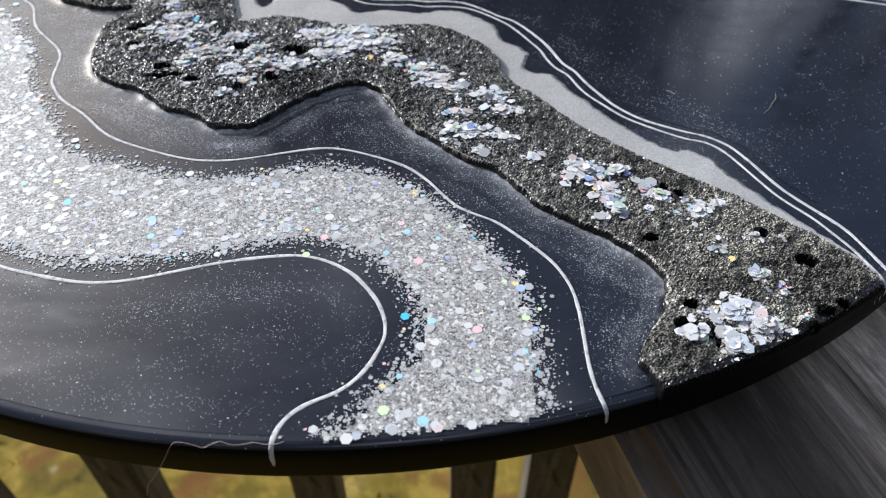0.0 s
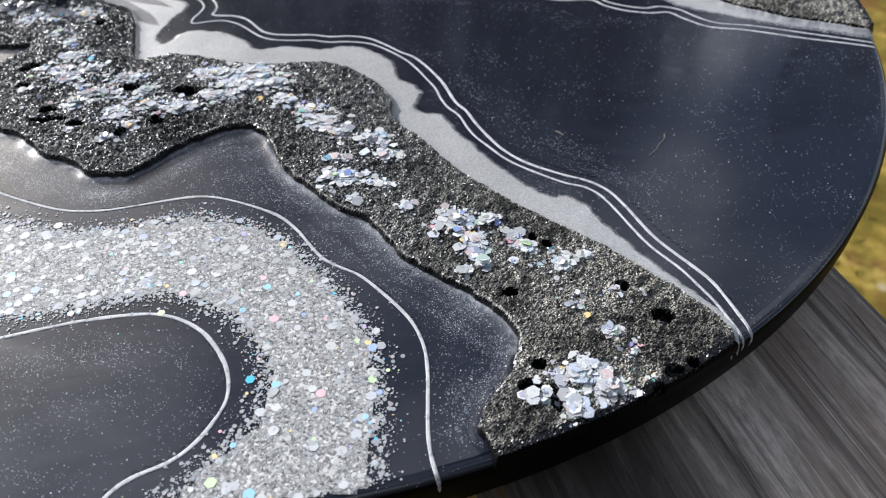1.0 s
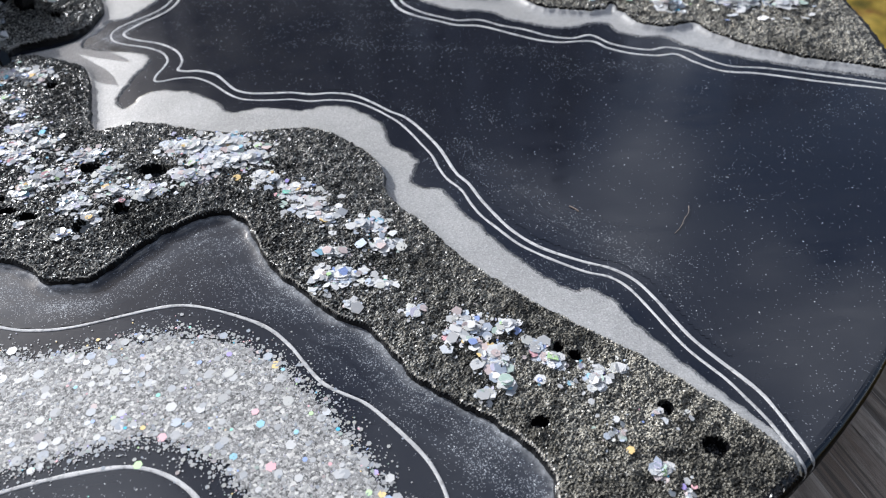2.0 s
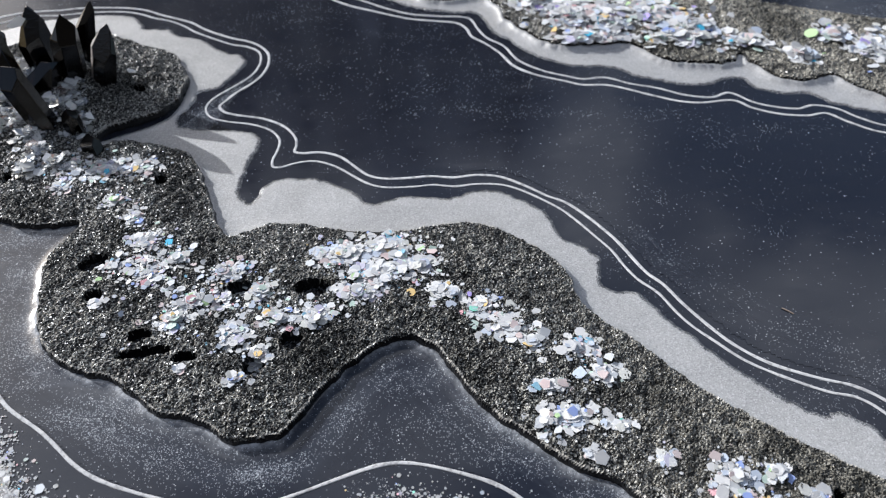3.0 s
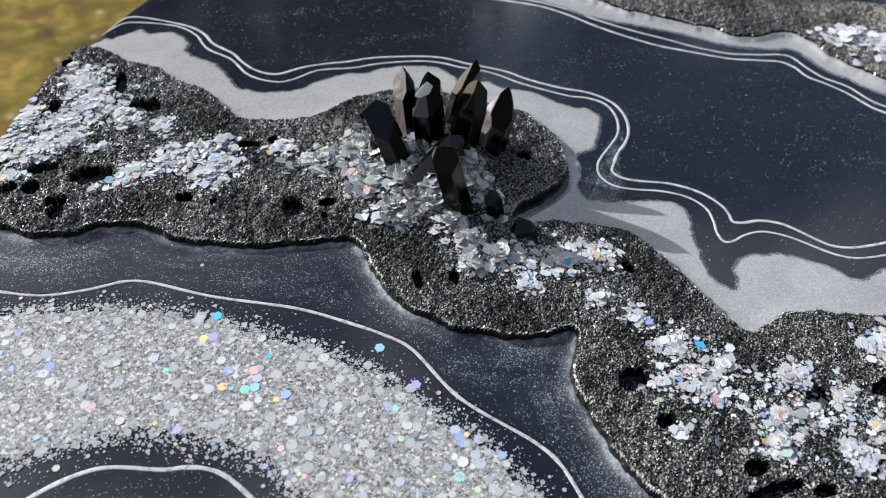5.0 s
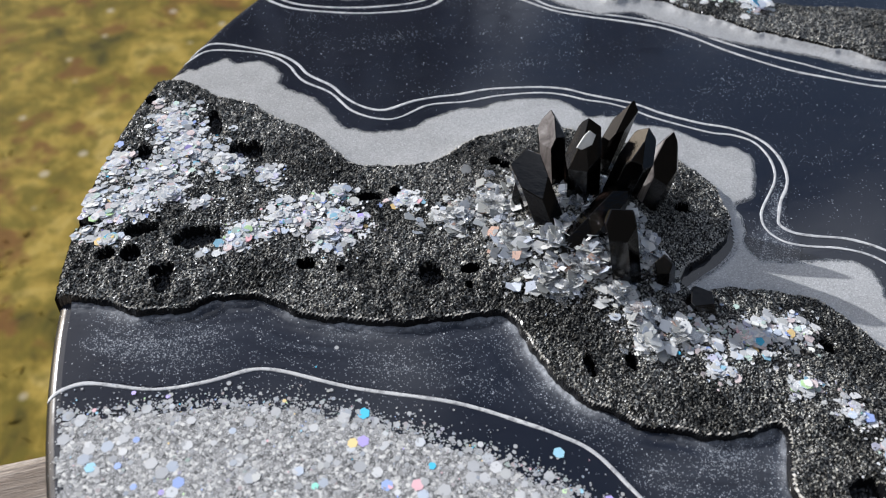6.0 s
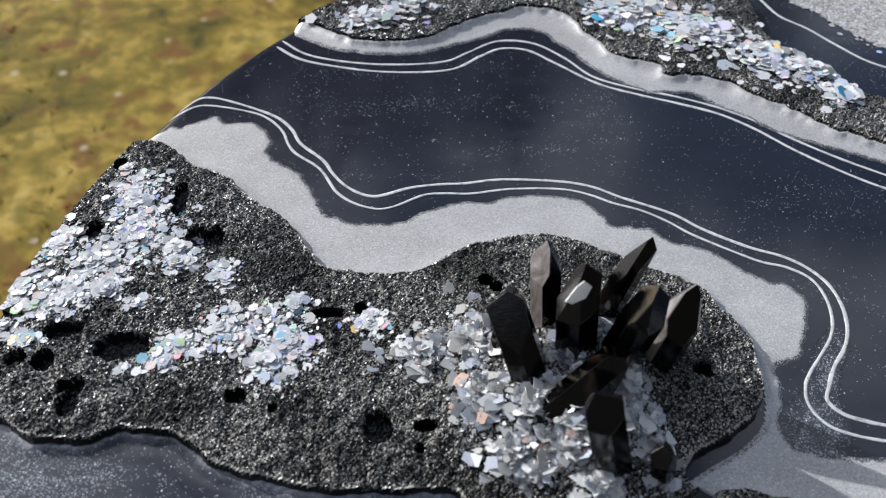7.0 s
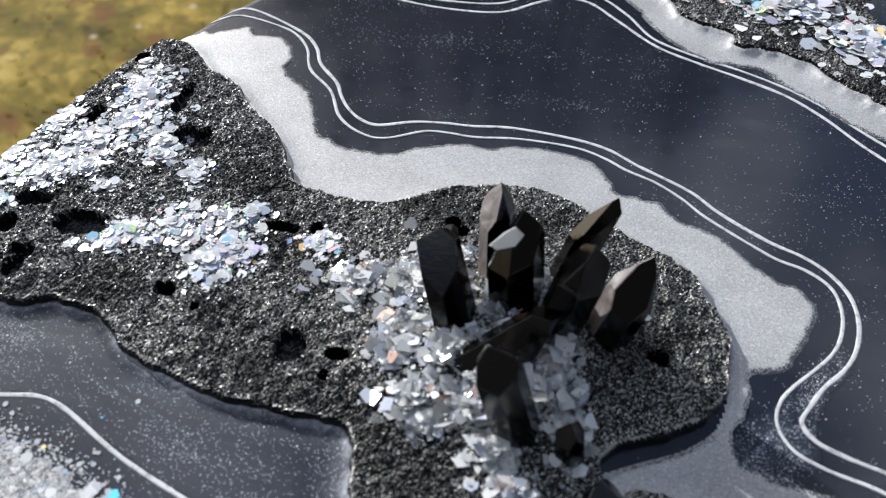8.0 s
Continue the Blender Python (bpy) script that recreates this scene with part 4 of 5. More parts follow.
def scatter_glitter(poly, counts, seed):
    rng = np.random.default_rng(seed)
    out = []
    lo, hi = poly.min(0), poly.max(0)
    for count, small, large, spill in counts:
        p = rng.uniform(lo - 6, hi + 6, (count, 2))
        d = np.minimum(depth_inside(poly[::2], p), in_disc(p) - 2.5)
        keep = (d > 0) | (rng.uniform(0, 1, count) < np.exp(np.minimum(d, 0) / spill) * 0.5) & (in_disc(p) > 2.5)
        for x, y in p[keep]:
            size = rng.uniform(small, large)
            ring, thick = flake(rng, size, 6, True, 0.02)
            lean = rng.normal(0, 0.03, 2)
            out.append((ring, thick, (x, y, 0.17 + rng.uniform(0, 0.04) + 0.3 * size * max(abs(lean))), (lean[0], lean[1], 0)))
    return out


def edge_glitter(lines, count, spread, seed):
    """Fine specks thrown loosely along the edges of the glitter."""
    rng = np.random.default_rng(seed)
    out = []
    for line in lines:
        k = rng.integers(0, len(line) - 1, count)
        p = line[k] + (line[k + 1] - line[k]) * rng.uniform(0, 1, (count, 1)) + rng.normal(0, spread, (count, 2)) * rng.uniform(0.2, 1.3, (count, 1))
        for x, y in p[in_disc(p) > 3.0]:
            ring, thick = flake(rng, rng.uniform(0.18, 0.5) if rng.uniform() < 0.85 else rng.uniform(0.6, 1.3), 6, True, 0.02)
            out.append((ring, thick, (x, y, 0.2), (*rng.normal(0, 0.05, 2), 0)))
    return out


bed = glitter_bed(glitter_edge, "glitter_band")
big = scatter_glitter(glitter_edge, [(2000, 2.2, 3.0, 2.6), (2400, 1.2, 2.0, 2.0)], 31)
near_first = sorted(big, key=lambda q: abs(q[2][0] - 5) + abs(q[2][1] - 125))
small = scatter_glitter(glitter_edge, [(6000, 0.7, 1.2, 2.2), (38000, 0.28, 0.62, 2.6)], 32) + edge_glitter((outer, inner), 7000, 2.6, 34)
lay("glitter_flake", "hexagon_layer", near_first, bed, GLITTER, GLITTER, 280, "large hexagonal silver glitter flakes with pastel glints")
bpy.data.objects["hexagon_layer"].data.materials[0] = HEXAGON
lay("glitter_flake", "glitter_layer", small, bed, GLITTER, GLITTER_MANY, 0, "fine hexagonal silver glitter flakes")

far_glitter_edge = np.vstack([spline(FAR_THIN_LINE) + (9.0, 8.0), [(20.0, 600.0), (270.0, 600.0), (270.0, 400.0)]])
far_bed = glitter_bed(far_glitter_edge, "glitter_band")
lay("glitter_flake", "glitter_layer", scatter_glitter(far_glitter_edge, [(1500, 1.9, 2.7, 2.0), (3000, 0.9, 1.5, 2.4)], 33), far_bed, GLITTER, GLITTER_MANY, 0, "hexagonal silver glitter flakes")

# ---- pearl flakes heaped on the grit: x, y and the heap's half widths, millimetres ----
HEAPS_WEST = [
    (-240.5, 431.3, 2.4, 3), (-235.4, 419.4, 7.1, 9.7), (-232.5, 404.6, 9, 10), (-242.1, 396.3, 7.2, 7),
    (-252.7, 402.9, 5.7, 7.2), (-258.1, 406.2, 3.6, 4.4), (-260.4, 389.6, 6.1, 7.6), (-247.6, 384.8, 6.8, 5.3),
    (-263.8, 375.8, 5.1, 2.9), (-254.1, 372.1, 5.1, 2.9), (-238, 385.3, 3.9, 3.5), (-229.6, 379.9, 3.9, 2.1),
    (-222, 392.4, 4.4, 3.3), (-209.5, 387.8, 3.7, 3.3), (-208.5, 370.1, 5.9, 6.1), (-191.9, 376.3, 3.7, 4.9),
    (-193.9, 362.6, 7.3, 8), (-222.3, 362.6, 4.2, 3), (-174.4, 368.7, 5.2, 3.9), (-199.1, 374.6, 2.9, 3),
    (-230.8, 361.9, 1.6, 1.5), (-268.3, 368.8, 2.2, 1.1), (-218.5, 366.8, 7, 4.5), (-198, 360, 6, 5), (-211, 387, 4, 4),
    (-252, 384, 8, 6), (-238, 387, 6, 5), (-222, 397, 5, 5),
]
HEAPS_CRYSTALS = [
    (-163.1, 358.5, 7.3, 7.3), (-152, 360.1, 6.8, 9.8), (-142.1, 364.6, 3.9, 5.8), (-151.8, 345.4, 5.7, 5.9),
    (-151.7, 339.5, 5.6, 5.2), (-141.6, 340.2, 7.2, 6.8), (-146.5, 330.4, 8.2, 5), (-135.4, 329.2, 7.7, 5.8),
    (-143.4, 325.4, 5.4, 4.3), (-130.4, 321, 6.2, 4.4), (-118.8, 341.5, 4.1, 5.6), (-115.7, 333.6, 3, 4.1),
    (-126.5, 314.6, 5.4, 4.2), (-129.7, 307.3, 4.6, 5.5), (-119.7, 308.2, 3.3, 4.9), (-113.5, 363.5, 2.3, 4.6),
    (-131.8, 349.7, 4.5, 8.6), (-122.5, 332.9, 6, 7), (-116.5, 325.8, 5, 6), (-134.5, 334.2, 6, 5), (-140.8, 349, 5, 5),
    (-124.1, 357.2, 5, 5),
]
HEAPS_BEND = [
    (-103.8, 301.7, 9, 6.3), (-91.9, 301.4, 6.7, 5.7), (-116, 294.8, 4.2, 2.9), (-98, 286.4, 4.7, 3.3),
    (-91.1, 277.2, 3.6, 5.6), (-86.1, 266.1, 5.6, 5.9), (-83.1, 252, 5.4, 5.7), (-95.1, 257.1, 4.6, 3.1),
    (-97.1, 244.1, 2.9, 2.5), (-76.1, 257.9, 4.7, 4), (-61.3, 250.8, 7.8, 4.9), (-51.5, 241.8, 5.4, 4.7),
    (-70.2, 240.8, 6, 4.5), (-46.7, 231.8, 5.2, 4.5), (-36.8, 230.7, 6.8, 4.5), (-58.6, 226.9, 5.1, 5.9),
    (-51.9, 219.9, 4, 3.9), (-57, 213, 4.1, 2.1), (-71.9, 218.1, 2.1, 1.5), (-74.3, 234.9, 4.4, 3.5),
]
HEAPS_MIDDLE = [
    (-27.8, 253.5, 9, 5.9), (-13.9, 254.3, 11.6, 5.5), (-16.9, 244.4, 12.1, 6.1), (-23.9, 237.5, 7.8, 4.8),
    (-5, 246.1, 4.9, 4.2), (0, 234.7, 4.5, 5), (9.2, 228.2, 6.3, 4), (15.5, 219.7, 6.2, 4.6), (20.8, 214.2, 3.8, 3.4),
    (32.2, 210.5, 7.2, 3.8), (36.5, 202, 5.4, 3.6), (23.2, 199.5, 4.6, 2.4), (24.5, 190.1, 9.7, 4.4),
    (36, 186.3, 3.7, 2.5), (27.9, 180.5, 2.6, 1.7), (45.1, 176.1, 2.6, 3.1), (58, 169, 7, 5.7), (68.6, 169.2, 3.4, 3.3),
]
HEAPS_EAST = [
    (64.9, 159.9, 4.3, 4.3), (66.1, 151.8, 2.9, 2.6), (61.4, 149.7, 2.9, 1.7), (75.5, 162.1, 3, 2.5),
    (78.5, 158.1, 3.4, 2.2), (74.7, 152, 1.6, 1.2), (89.1, 151.2, 3.7, 3.3), (94.8, 154.3, 2.1, 2.1),
    (98, 126.3, 2.3, 2.2), (87.8, 113.3, 8, 4.4), (85.2, 104.4, 3.7, 4.5), (94.5, 109.5, 5.5, 4.3), (76.6, 108.1, 4, 1.9),
]
HEAPS_THIN = [
    (82.4, 151.1, 3.7, 3.7), (62, 160.9, 4.1, 5.9), (86.2, 155.2, 5.7, 3.4), (90.3, 137.2, 6.3, 5.2),
    (101.6, 141.4, 7.2, 3.6), (102.8, 120.5, 3.6, 4.7), (105.7, 112.7, 2.9, 2.6), (-76.2, 234.9, 10, 8),
    (-62.3, 240.8, 14, 10), (-86.1, 255, 12, 14), (-115.7, 306, 16, 10), (-202.2, 368.8, 20, 10),
]
HEAPS_FAR = [
    (-164.3, 507.6, 10.9, 6.4), (-148.3, 514.5, 6.8, 4.9), (-66.8, 504.9, 17.7, 11.8), (-47, 489.6, 15, 11.3),
    (-26.4, 471.4, 11, 10.7), (-12.8, 464.6, 10.4, 9.6), (10.5, 456.8, 7, 7.1), (-10.1, 448.3, 6.7, 6.5),
    (79.6, 362.3, 9.7, 4.4), (117.5, 357.3, 13.2, 5.9), (142.7, 350.5, 9.5, 5.8), (159.4, 338.3, 6.5, 5.6),
    (181.2, 349.8, 6.5, 6.6), (189.9, 337.4, 7.9, 9.1), (208, 339.7, 9.1, 12.2), (74, 380.7, 12.5, 12.5),
    (90.1, 373.7, 11.2, 14.4), (112, 375.6, 14, 13), (123.3, 364, 10, 9.7), (63.8, 393.9, 10.2, 6),
]


def heap(spots, poly, seed, cover, sizes, lean, sides, even, pile):
    rng = np.random.default_rng(seed)
    made = []
    for x, y, rx, ry in spots:
        count = max(3, int(cover * rx * ry))
        a, r = rng.uniform(0, math.tau, count), np.minimum(np.abs(rng.normal(0, 0.62, count)), 1.7)
        made.append(np.c_[x + rx * r * np.cos(a), y + ry * r * np.sin(a), np.maximum(1 - r * r, 0)])
    p = np.vstack(made)
    d = depth_inside(poly, p[:, :2])
    d = np.minimum(d, in_disc(p[:, :2]) + 0.3)
    h = grit_height(p[:, :2], d, 11)
    out = []
    for (x, y, mid), z, deep in zip(p, h, d):
        if deep < 1.0:
            continue
        size = rng.uniform(0, 1) ** 1.6 * (sizes[1] - sizes[0]) + sizes[0]
        ring, thick = flake(rng, size, int(rng.integers(*sides)), rng.uniform() < even, 0.06 if even > 0.5 else 0.1)
        tilt = rng.normal(0, lean, 2)
        rise = abs(math.sin(max(abs(tilt)))) * size * 0.3
        out.append((ring, thick, (x, y, z + rise + rng.uniform(0, pile) * max(mid, 0)), (tilt[0], tilt[1], 0)))
    return out


west = heap(HEAPS_WEST, rock_edge, 41, 4.6, (0.9, 3.2), 0.1, (6, 8), 0.6, 0.6)
bend = heap(HEAPS_BEND, rock_edge, 42, 3.8, (0.9, 3.2), 0.11, (5, 8), 0.45, 0.7)
middle = heap(HEAPS_MIDDLE, rock_edge, 43, 3.4, (1.0, 4.0), 0.1, (5, 8), 0.4, 0.7)
east = heap(HEAPS_EAST, rock_edge, 44, 3.4, (1.3, 4.0), 0.1, (6, 7), 0.8, 0.4)
thin = heap(HEAPS_THIN, rock_edge, 45, 1.1, (0.5, 2.2), 0.16, (6, 7), 0.8, 0.2)
dust = heap(HEAPS_WEST + HEAPS_BEND + HEAPS_MIDDLE + HEAPS_EAST, rock_edge, 48, 6.0, (0.3, 1.0), 0.2, (5, 7), 0.6, 0.5)
shards = heap(HEAPS_CRYSTALS, rock_edge, 46, 2.7, (0.8, 5.6), 0.26, (4, 7), 0.0, 1.5)
chips = heap(HEAPS_CRYSTALS, rock_edge, 49, 5.0, (0.4, 1.7), 0.3, (4, 6), 0.0, 1.8)
largest = sorted(west + bend + middle + east, key=lambda q: -abs(q[0][0][0]) - abs(q[0][0][1]))
lay("pearl_flake", "flake_layer", largest + thin + dust, rock, MICA, MICA_MANY, 280, "heaped pearly white flakes with pastel tints")
lay("mica_shard", "shard_layer", sorted(shards, key=lambda q: -q[0][0][0] ** 2 - q[0][0][1] ** 2) + chips, rock, SHARD, SHARD_MANY, 120, "clear and white mica shards heaped round the crystals")
lay("pearl_flake", "flake_layer", heap([(x, y, rx * 1.25, ry * 1.15) for x, y, rx, ry in HEAPS_FAR], far_edge, 47, 1.7, (1.6, 5.8), 0.17, (5, 8), 0.5, 1.6), far_rock, MICA, MICA_MANY, 0, "heaped pearly white flakes")


# ---- smoky quartz points ----
def cut(bm, at, way):
    """Cuts a solid by a plane and closes it."""
    found = bmesh.ops.bisect_plane(bm, geom=bm.verts[:] + bm.edges[:] + bm.faces[:], plane_co=at, plane_no=way, clear_outer=True)
    edges = [e for e in found["geom_cut"] if isinstance(e, bmesh.types.BMEdge)]
    if len(edges) > 2:
        bmesh.ops.contextual_create(bm, geom=edges)


def crystal(base, tip, radius, seed, steep=1.3, squash=0.85, shift=(0.0, 0.0), flat=None, frost=None, nick=0.0):
    """An uneven six-sided prism cut to a point by six planes, or across by one that faces the way 'flat'; shift moves the point off
    the axis, in radii; a nick breaks one shoulder off; faces turned towards 'frost' are cloudy."""
    rng = np.random.default_rng(seed)
    base, tip = Vector(base), Vector(tip)
    axis = (tip - base).normalized()
    length = (tip - base).length
    m = axis.to_track_quat("Z", "Y").to_matrix() @ Euler((0, 0, rng.uniform(0, 6))).to_matrix()
    bm = bmesh.new()
    ring = []
    widths = [radius * rng.uniform(0.84, 1.12) for _ in range(6)]
    for z, grow in ((-0.1 * length, 1.0), (1.5 * length, 0.93)):
        ring.append([bm.verts.new(base + m @ Vector((w * grow * math.cos(math.tau * (i + 0.5) / 6), w * grow * squash * math.sin(math.tau * (i + 0.5) / 6), z))) for i, w in enumerate(widths)])
    bm.faces.new(ring[0][::-1])
    bm.faces.new(ring[1])
    for k in range(6):
        bm.faces.new((ring[0][k], ring[0][(k + 1) % 6], ring[1][(k + 1) % 6], ring[1][k]))
    off = m.inverted() @ Vector((shift[0], shift[1], 0)) * radius
    if flat:
        cut(bm, tip, Vector(flat).normalized())
    for k in range(6):
        a = math.tau * k / 6
        spare = radius * (rng.uniform(0.0, 0.12) if k % 2 else rng.uniform(0.25, 0.7)) + (radius * 0.75 if flat else 0.0)
        cut(bm, base + m @ Vector((off.x, off.y, length + spare)), m @ Vector((math.cos(a) * steep, math.sin(a) * steep, 1.0)).normalized())
    if nick:
        a = rng.uniform(0, math.tau)
        cut(bm, base + m @ Vector((math.cos(a) * radius * 0.75, math.sin(a) * radius * 0.75 * squash, length * (1 - nick))), m @ Vector((math.cos(a), math.sin(a), 0.55)).normalized())
    bmesh.ops.remove_doubles(bm, verts=bm.verts, dist=0.00003)
    bmesh.ops.recalc_face_normals(bm, faces=bm.faces)
    bmesh.ops.bevel(bm, geom=list(bm.edges), offset=0.00016, segments=1, affect="EDGES", clamp_overlap=True)
    bm.normal_update()
    if frost:
        way = Vector(frost).normalized()
        for f in bm.faces:
            f.material_index = int(f.normal.dot(way) > 0.8)
    ob = part("crystal", bm, QUARTZ, panel, "smoky quartz point with one cloudy pale face" if frost else "dark smoky quartz point")
    ob.data.materials.append(FROST)
    return ob


crystal((-0.1374, 0.3412, 0.0015), (-0.1456, 0.3546, 0.0242), 0.0050, 51, 0.9, 0.9, flat=(-0.25, -0.62, 0.74))
crystal((-0.1332, 0.3587, 0.0016), (-0.1349, 0.3682, 0.0293), 0.0044, 52, 2.0, 0.95, (0.2, 0.2), frost=(-0.9, -0.4, 0.1))
crystal((-0.1274, 0.3512, 0.0016), (-0.1312, 0.3549, 0.0345), 0.0058, 53, 1.9, 0.9, (0.3, 0.3))
crystal((-0.1202, 0.3612, 0.0017), (-0.1128, 0.3652, 0.0311), 0.0041, 54, 2.2, 0.66, (0.5, 0.3))
crystal((-0.1215, 0.3491, 0.0016), (-0.1168, 0.3478, 0.0355), 0.0052, 55, 2.0, 0.9, (0.1, 0.2))
crystal((-0.1125, 0.3479, 0.0015), (-0.1052, 0.3524, 0.0284), 0.0053, 63, 2.1, 0.82, (0.25, 0.4), frost=(-0.75, -0.25, 0.55))
crystal((-0.1381, 0.3371, 0.0070), (-0.1206, 0.3437, 0.0202), 0.0050, 57, 1.0, 0.9, nick=0.3)
crystal((-0.1251, 0.3256, 0.0014), (-0.1321, 0.3279, 0.0265), 0.0045, 58, 1.1, 0.95, flat=(-0.3, -0.72, 0.62))
crystal((-0.1156, 0.3229, 0.0004), (-0.1175, 0.3255, 0.0130), 0.0038, 59, 1.4, 0.9)
crystal((-0.1086, 0.3130, -0.0004), (-0.1110, 0.3178, 0.0075), 0.0046, 60, 1.1, 0.9)
crystal((-0.1466, 0.3554, 0.0036), (-0.1430, 0.3601, 0.0247), 0.0020, 61, 1.5, 0.9)

rng = np.random.default_rng(77)
for name, place, size, tilt, label in (("quartz_flake", (-131.8, 351.4, 32.3), 8.0, (0.9, -0.25, 0.5), "white frosted flake grown on a crystal"),
                                       ("mica_shard", (-101.3, 355.3, 7.2), 4.2, (0.35, 0.4, 0.2), "single white mica chip on the grit")):
    ring, thick = flake(rng, size, 6, False, 0.5)
    ring = [(x, y * 0.55) for x, y in ring]
    verts, faces = plate(ring, thick, (0, 0, 0), tilt)
    ob = part(name, mesh_from(name, verts, faces), SHARD, panel, label)
    ob.location = [c / 1000 for c in place]


# ---- thread on the rim ----
def thread(points, width):
    line = [Vector(p) for p in points]
    curve = bpy.data.curves.new("thread", "CURVE")
    curve.dimensions, curve.bevel_depth, curve.bevel_resolution = "3D", width / 2, 1
    s = curve.splines.new("NURBS")
    s.points.add(len(line) - 1)
    for q, v in zip(s.points, line):
        q.co = (*v, 1)
    s.use_endpoint_u, s.order_u = True, 3
    ob = new("thread", curve)
    dg = bpy.context.evaluated_depsgraph_get()
    mesh = bpy.data.meshes.new_from_object(ob.evaluated_get(dg))
    bpy.data.objects.remove(ob)
    mesh.materials.clear()
    mesh.materials.append(HAIR)
    return new("thread", mesh)


loose = thread([(-0.0500, 0.0758, -0.0135), (-0.0497, 0.0772, -0.0112), (-0.0480, 0.0780, -0.0098), (-0.0452, 0.0797, -0.0056), (-0.0425, 0.0812, -0.0004), (-0.0410, 0.0812, -0.0003), (-0.0396, 0.0811, -0.0003), (-0.0371, 0.0805, -0.0006), (-0.0355, 0.0801, -0.0010),
                (-0.0336, 0.0807, -0.0003), (-0.0318, 0.0813, 0.0001), (-0.0295, 0.0803, -0.0002), (-0.0263, 0.0805, -0.0001), (-0.0245, 0.0809, 0.0001), (-0.0220, 0.0803, 0.0), (-0.0195, 0.0803, 0.0), (-0.0180, 0.0809, 0.0002)], 0.00022)
tagged(loose, "fine pale thread lying over the panel's rim", "thread")
hair = thread([(0.1324, 0.2157, 0.0003), (0.1319, 0.2127, 0.0003), (0.1290, 0.2096, 0.0004), (0.1277, 0.2067, 0.0002), (0.1245, 0.2038, 0.0002)], 0.00018)
fleck = thread([(0.0952, 0.2182, 0.0003), (0.0964, 0.2172, 0.0004), (0.0977, 0.2158, 0.0002)], 0.00045)
fleck.name = "fluff"
tagged(fleck, "tiny pale fleck of fluff lying on the black resin", "lint")
hair.name = "lint"
tagged(hair, "short curled lint fibre lying on the black resin", "lint")


# ---- railing under the panel ----
def board(length, width, thick, seed):
    """A timber with eased edges, laid along x, its top at z = 0."""
    bm = bmesh.new()
    bmesh.ops.create_cube(bm, size=1)
    for v in bm.verts:
        v.co = Vector((v.co.x * length, v.co.y * width, (v.co.z - 0.5) * thick))
    bmesh.ops.subdivide_edges(bm, edges=[e for e in bm.edges if abs((e.verts[0].co - e.verts[1].co).x) > length / 2], cuts=24)
    for v in bm.verts:
        v.co.y += 0.0012 * noise.noise(Vector((v.co.x * 9, seed, v.co.y * 3)))
        v.co.z += 0.0005 * noise.noise(Vector((v.co.x * 7, seed + 4, v.co.y * 3))) - 0.0003
    bmesh.ops.bevel(bm, geom=[e for e in bm.edges if e.calc_face_angle(0) > 1.0], offset=min(thick, width) * 0.14, segments=3, affect="EDGES")
    return bm


railing = tagged(new("deck_railing"), "weathered grey wooden deck railing that carries the panel", "railing")
RAIL_TOP = -0.0285
along = Vector((0.29, -0.957, 0)).normalized()
mid = Vector((0.1282, 0.1421, RAIL_TOP)) + along * 0.15
cap = part("cap_rail", board(1.15, 0.147, 0.045, 1), PLANK, railing, "weathered grey plank with cracks and a dark edge of stain and painted shade")
cap.matrix_world = Matrix.Translation(mid) @ Matrix.Rotation(math.atan2(along.y, along.x), 4, "Z")
side_cap = part("cap_rail", board(1.5, 0.14, 0.038, 2), WOOD, railing, "weathered grey plank")
side_cap.matrix_world = Matrix.Translation((-0.86, 0.2625, RAIL_TOP)) @ Matrix.Rotation(0.004, 4, "Z")
stretch = part("rail_beam", board(1.62, 0.038, 0.089, 3), POST, railing)
stretch.matrix_world = Matrix.Translation((-0.8, 0.2955, RAIL_TOP - 0.0385))
baluster = board(1.08, 0.04, 0.04, 5)
baluster_mesh = bpy.data.meshes.new("baluster")
baluster.to_mesh(baluster_mesh)
baluster.free()
for x in (-0.85, -0.71, -0.57, -0.43, -0.272, -0.1, 0.043, 0.112):
    ob = part("baluster", baluster_mesh, POST, railing)
    ob.matrix_world = Matrix.Translation((x + 0.02, 0.335, RAIL_TOP - 0.595)) @ Matrix.Rotation(math.pi / 2, 4, "Y")

# ---- lawn ----
GROUND = -1.15
bm = bmesh.new()
bmesh.ops.create_grid(bm, x_segments=60, y_segments=60, size=1)
for v in bm.verts:
    far = max(abs(v.co.x), abs(v.co.y))
    v.co = Vector((v.co.x * (4 + 400 * far ** 4), v.co.y * (4 + 400 * far ** 4), GROUND + 0.03 * noise.noise(v.co * 6)))
tagged(part("ground", bm, LAWN, None, "", True), "dormant yellow-green lawn with brown patches", "lawn", kind="structure")
rng = np.random.default_rng(9)
verts, faces = [], []
for _ in range(9000):
    x, y = rng.uniform(-3.2, 2.6), rng.uniform(-0.2, 5.0)
    h, a, lean = rng.uniform(0.001, 0.005), rng.uniform(0, math.tau), rng.normal(0, 0.02, 2)
    w = rng.uniform(0.001, 0.003)
    k = len(verts)
    verts += [(x - w * math.cos(a), y - w * math.sin(a), GROUND - 0.01), (x + w * math.cos(a), y + w * math.sin(a), GROUND - 0.01),
              (x + lean[0] * 0.5 + w * 0.7 * math.cos(a), y + lean[1] * 0.5 + w * 0.7 * math.sin(a), GROUND + h * 0.6), (x + lean[0], y + lean[1], GROUND + h)]
    faces += [(k, k + 1, k + 2), (k, k + 2, k + 3)]
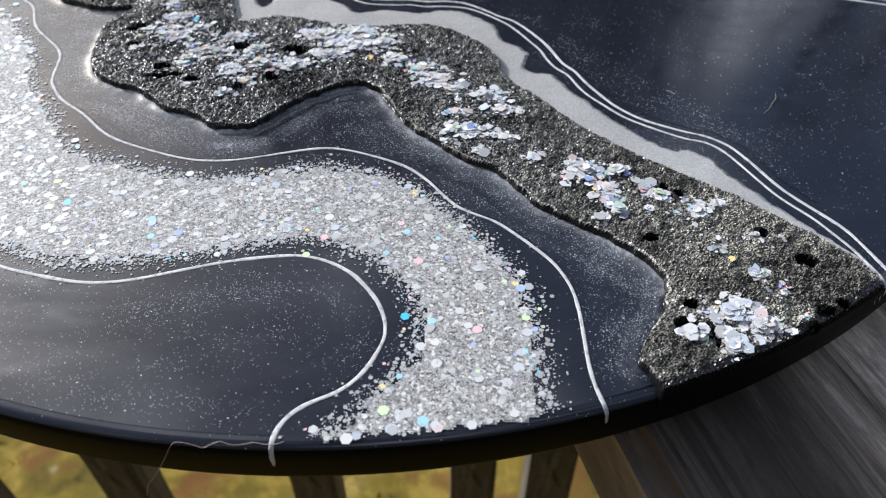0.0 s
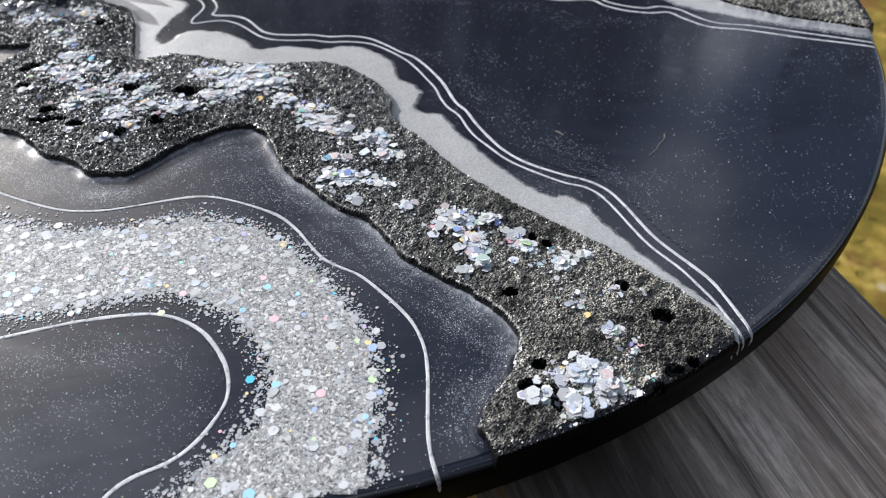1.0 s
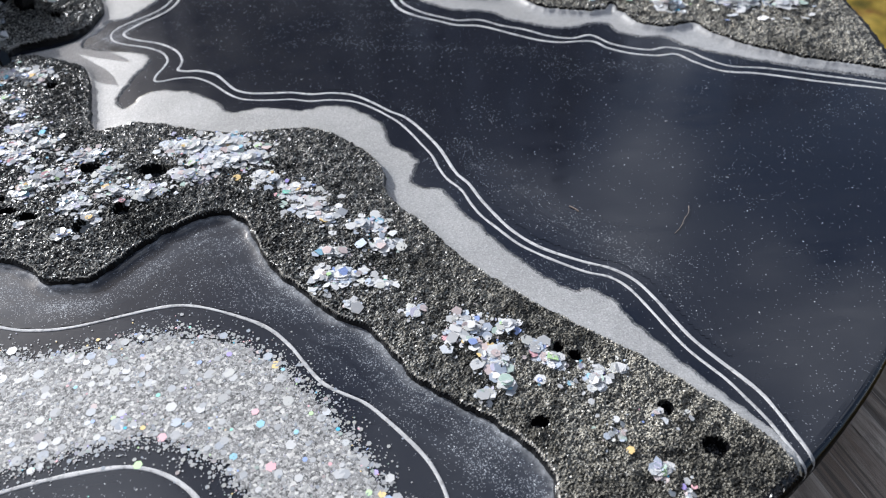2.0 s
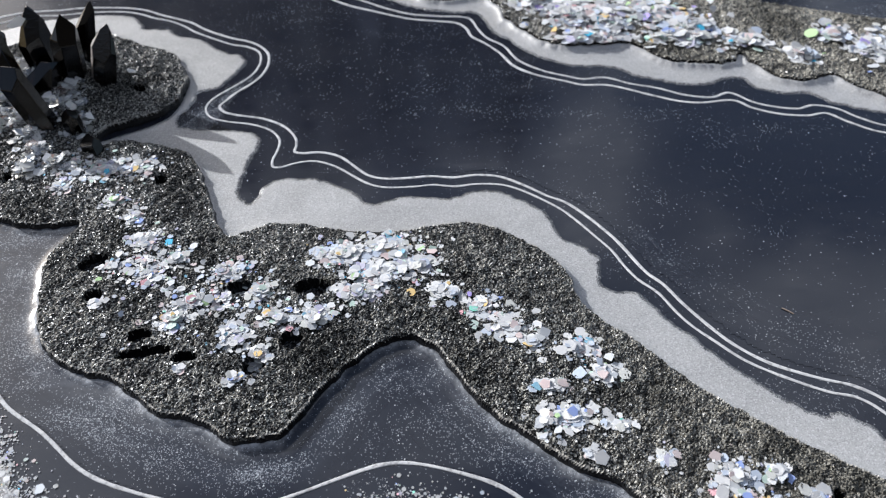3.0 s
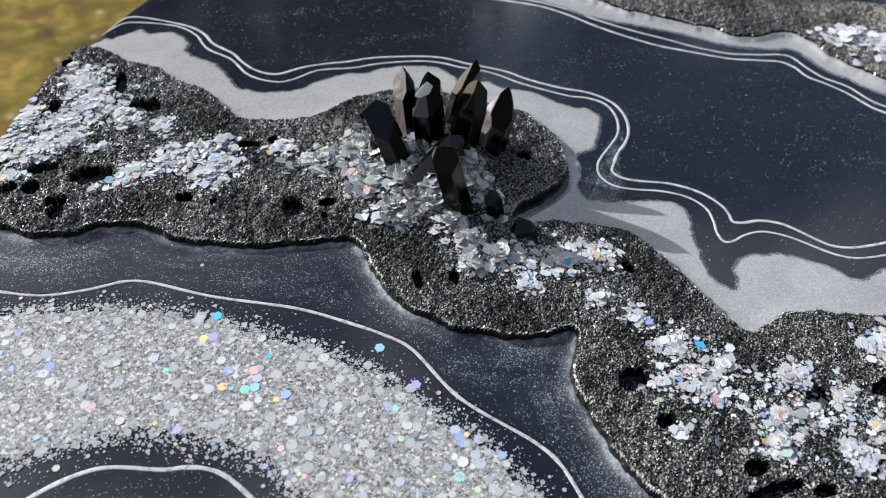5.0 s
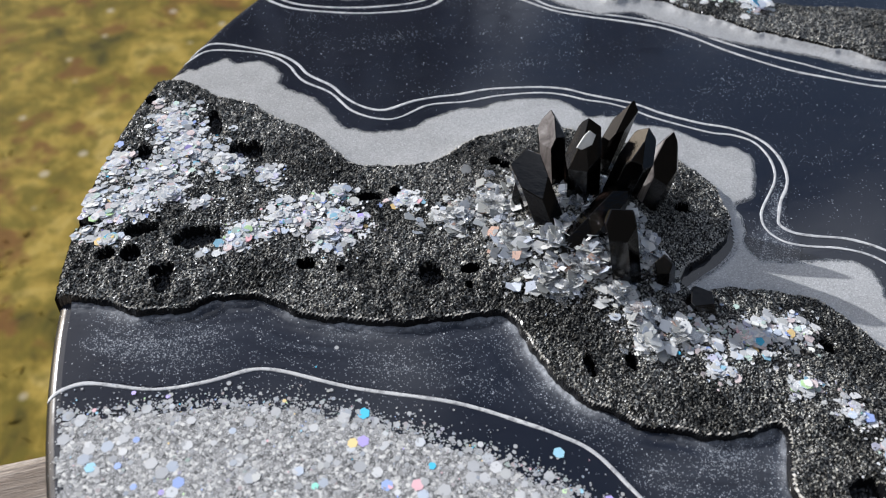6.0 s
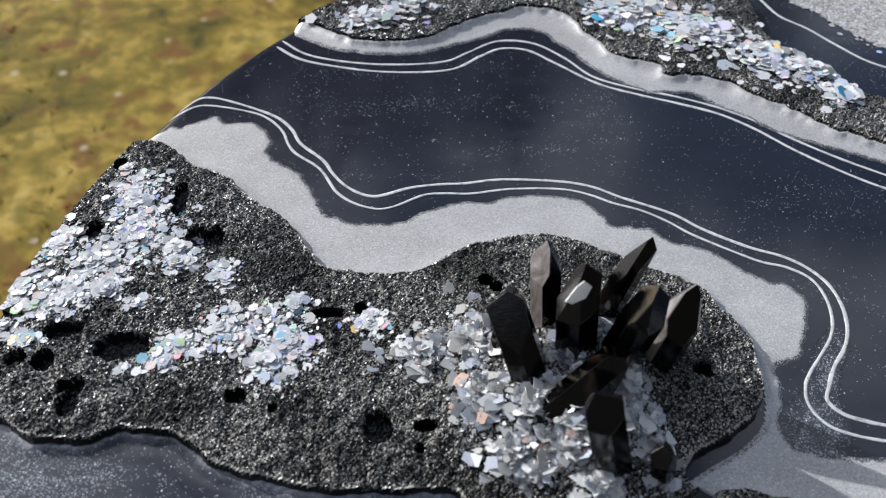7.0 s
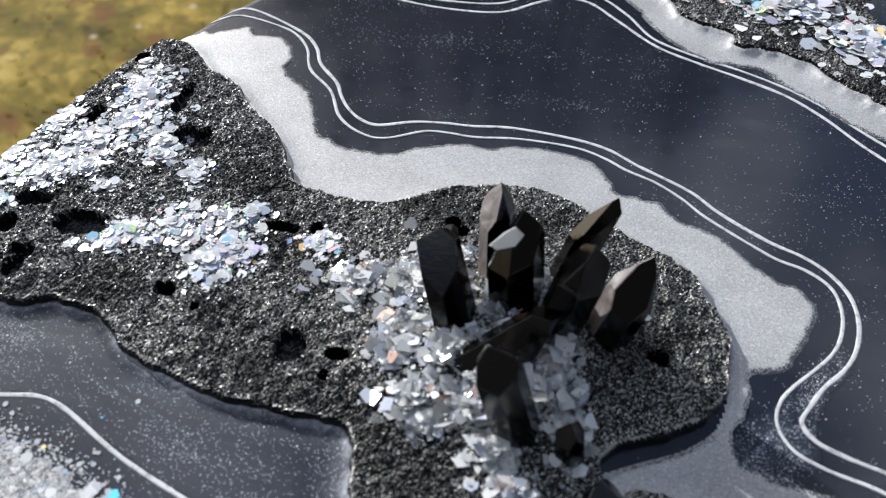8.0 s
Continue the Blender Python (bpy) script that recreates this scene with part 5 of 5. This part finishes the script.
tagged(part("grass", mesh_from("grass", verts, faces), BLADE, None), "short dormant grass blades on the lawn", "grass", kind="stuff")

# ---- bare trees beyond the lawn ----
BARK = plain_material("grey_bark", (0.075, 0.065, 0.055), 0.9)


def limb(bm, start, end, r0, r1, sides=7, bends=4, seed=0):
    """A tapered, slightly crooked stem."""
    start, end = Vector(start), Vector(end)
    axis = (end - start).normalized()
    u = axis.orthogonal().normalized()
    w = axis.cross(u)
    last = None
    for k in range(bends + 1):
        s = k / bends
        mid = start.lerp(end, s) + (u * noise.noise(Vector((s * 3, seed, 0))) + w * noise.noise(Vector((s * 3, seed, 7)))) * (end - start).length * 0.06
        r = r0 + (r1 - r0) * s
        ring = [bm.verts.new(mid + (u * math.cos(math.tau * i / sides) + w * math.sin(math.tau * i / sides)) * r) for i in range(sides)]
        if last:
            for i in range(sides):
                bm.faces.new((last[i], last[(i + 1) % sides], ring[(i + 1) % sides], ring[i]))
        last = ring


def bare_tree(x, y, height, seed):
    rng = np.random.default_rng(seed)
    tree = tagged(new("tree"), "tall bare grey tree beyond the lawn", "tree", "bare trees")
    tree.location = (x, y, GROUND)
    bm = bmesh.new()
    limb(bm, (0, 0, -0.3), (rng.normal(0, 0.4), rng.normal(0, 0.4), height), height * 0.03, height * 0.006, 9, 8, seed)
    part("trunk", bm, BARK, tree, "", True)
    bm = bmesh.new()
    for k in range(30):
        s = rng.uniform(0.35, 0.95)
        a, out = rng.uniform(0, math.tau), height * rng.uniform(0.1, 0.24) * (1.15 - s)
        root = Vector((0, 0, s * height))
        tip = root + Vector((math.cos(a) * out * 1.4, math.sin(a) * out * 1.4, out * rng.uniform(0.9, 2.0)))
        limb(bm, root, tip, height * 0.007 * (1.2 - s), height * 0.0012, 5, 4, seed + k)
        for _ in range(7):
            q = root.lerp(tip, rng.uniform(0.3, 0.95))
            limb(bm, q, q + Vector(rng.normal(0, 0.3, 3)) * out + Vector((0, 0, out * 0.45)), height * 0.0028, height * 0.001, 4, 3, seed + k)
    part("crown", bm, BARK, tree, "bare forked limbs", True)


for k, (x, y, h) in enumerate(((-4.5, 16.0, 15.0), (-2.55, 14.2, 15.0), (-1.25, 14.4, 14.0), (1.3, 15.0, 14.0), (-3.4, 18.0, 16.5), (0.1, 18.5, 17.0), (2.4, 18.0, 16.0), (4.4, 16.5, 15.0), (-5.2, 19.5, 17.5), (3.3, 13.6, 12.5), (2.6, 15.0, 11.5), (5.8, 17.5, 13.0), (-7.6, 22.0, 17.0), (8.8, 14.5, 12.0), (3.9, 22.0, 16.0), (-0.9, 21.0, 17.5), (12.5, 18.0, 14.0))):
    bare_tree(x, y, h, 70 + k)

# ---- unseen dark wall, added behind the camera to block skylight ----
wall = bmesh.new()
bmesh.ops.create_cube(wall, size=1)
for v in wall.verts:
    v.co = Vector((v.co.x * 14 + 1.5, v.co.y * 0.2 - 2.6, (v.co.z + 0.5) * 4.2 + GROUND))
tagged(part("wall_south", wall, plain_material("dark_blocker", (0.03, 0.027, 0.024), 0.8), None), "unseen plain dark wall added to block skylight", "wall", kind="structure")
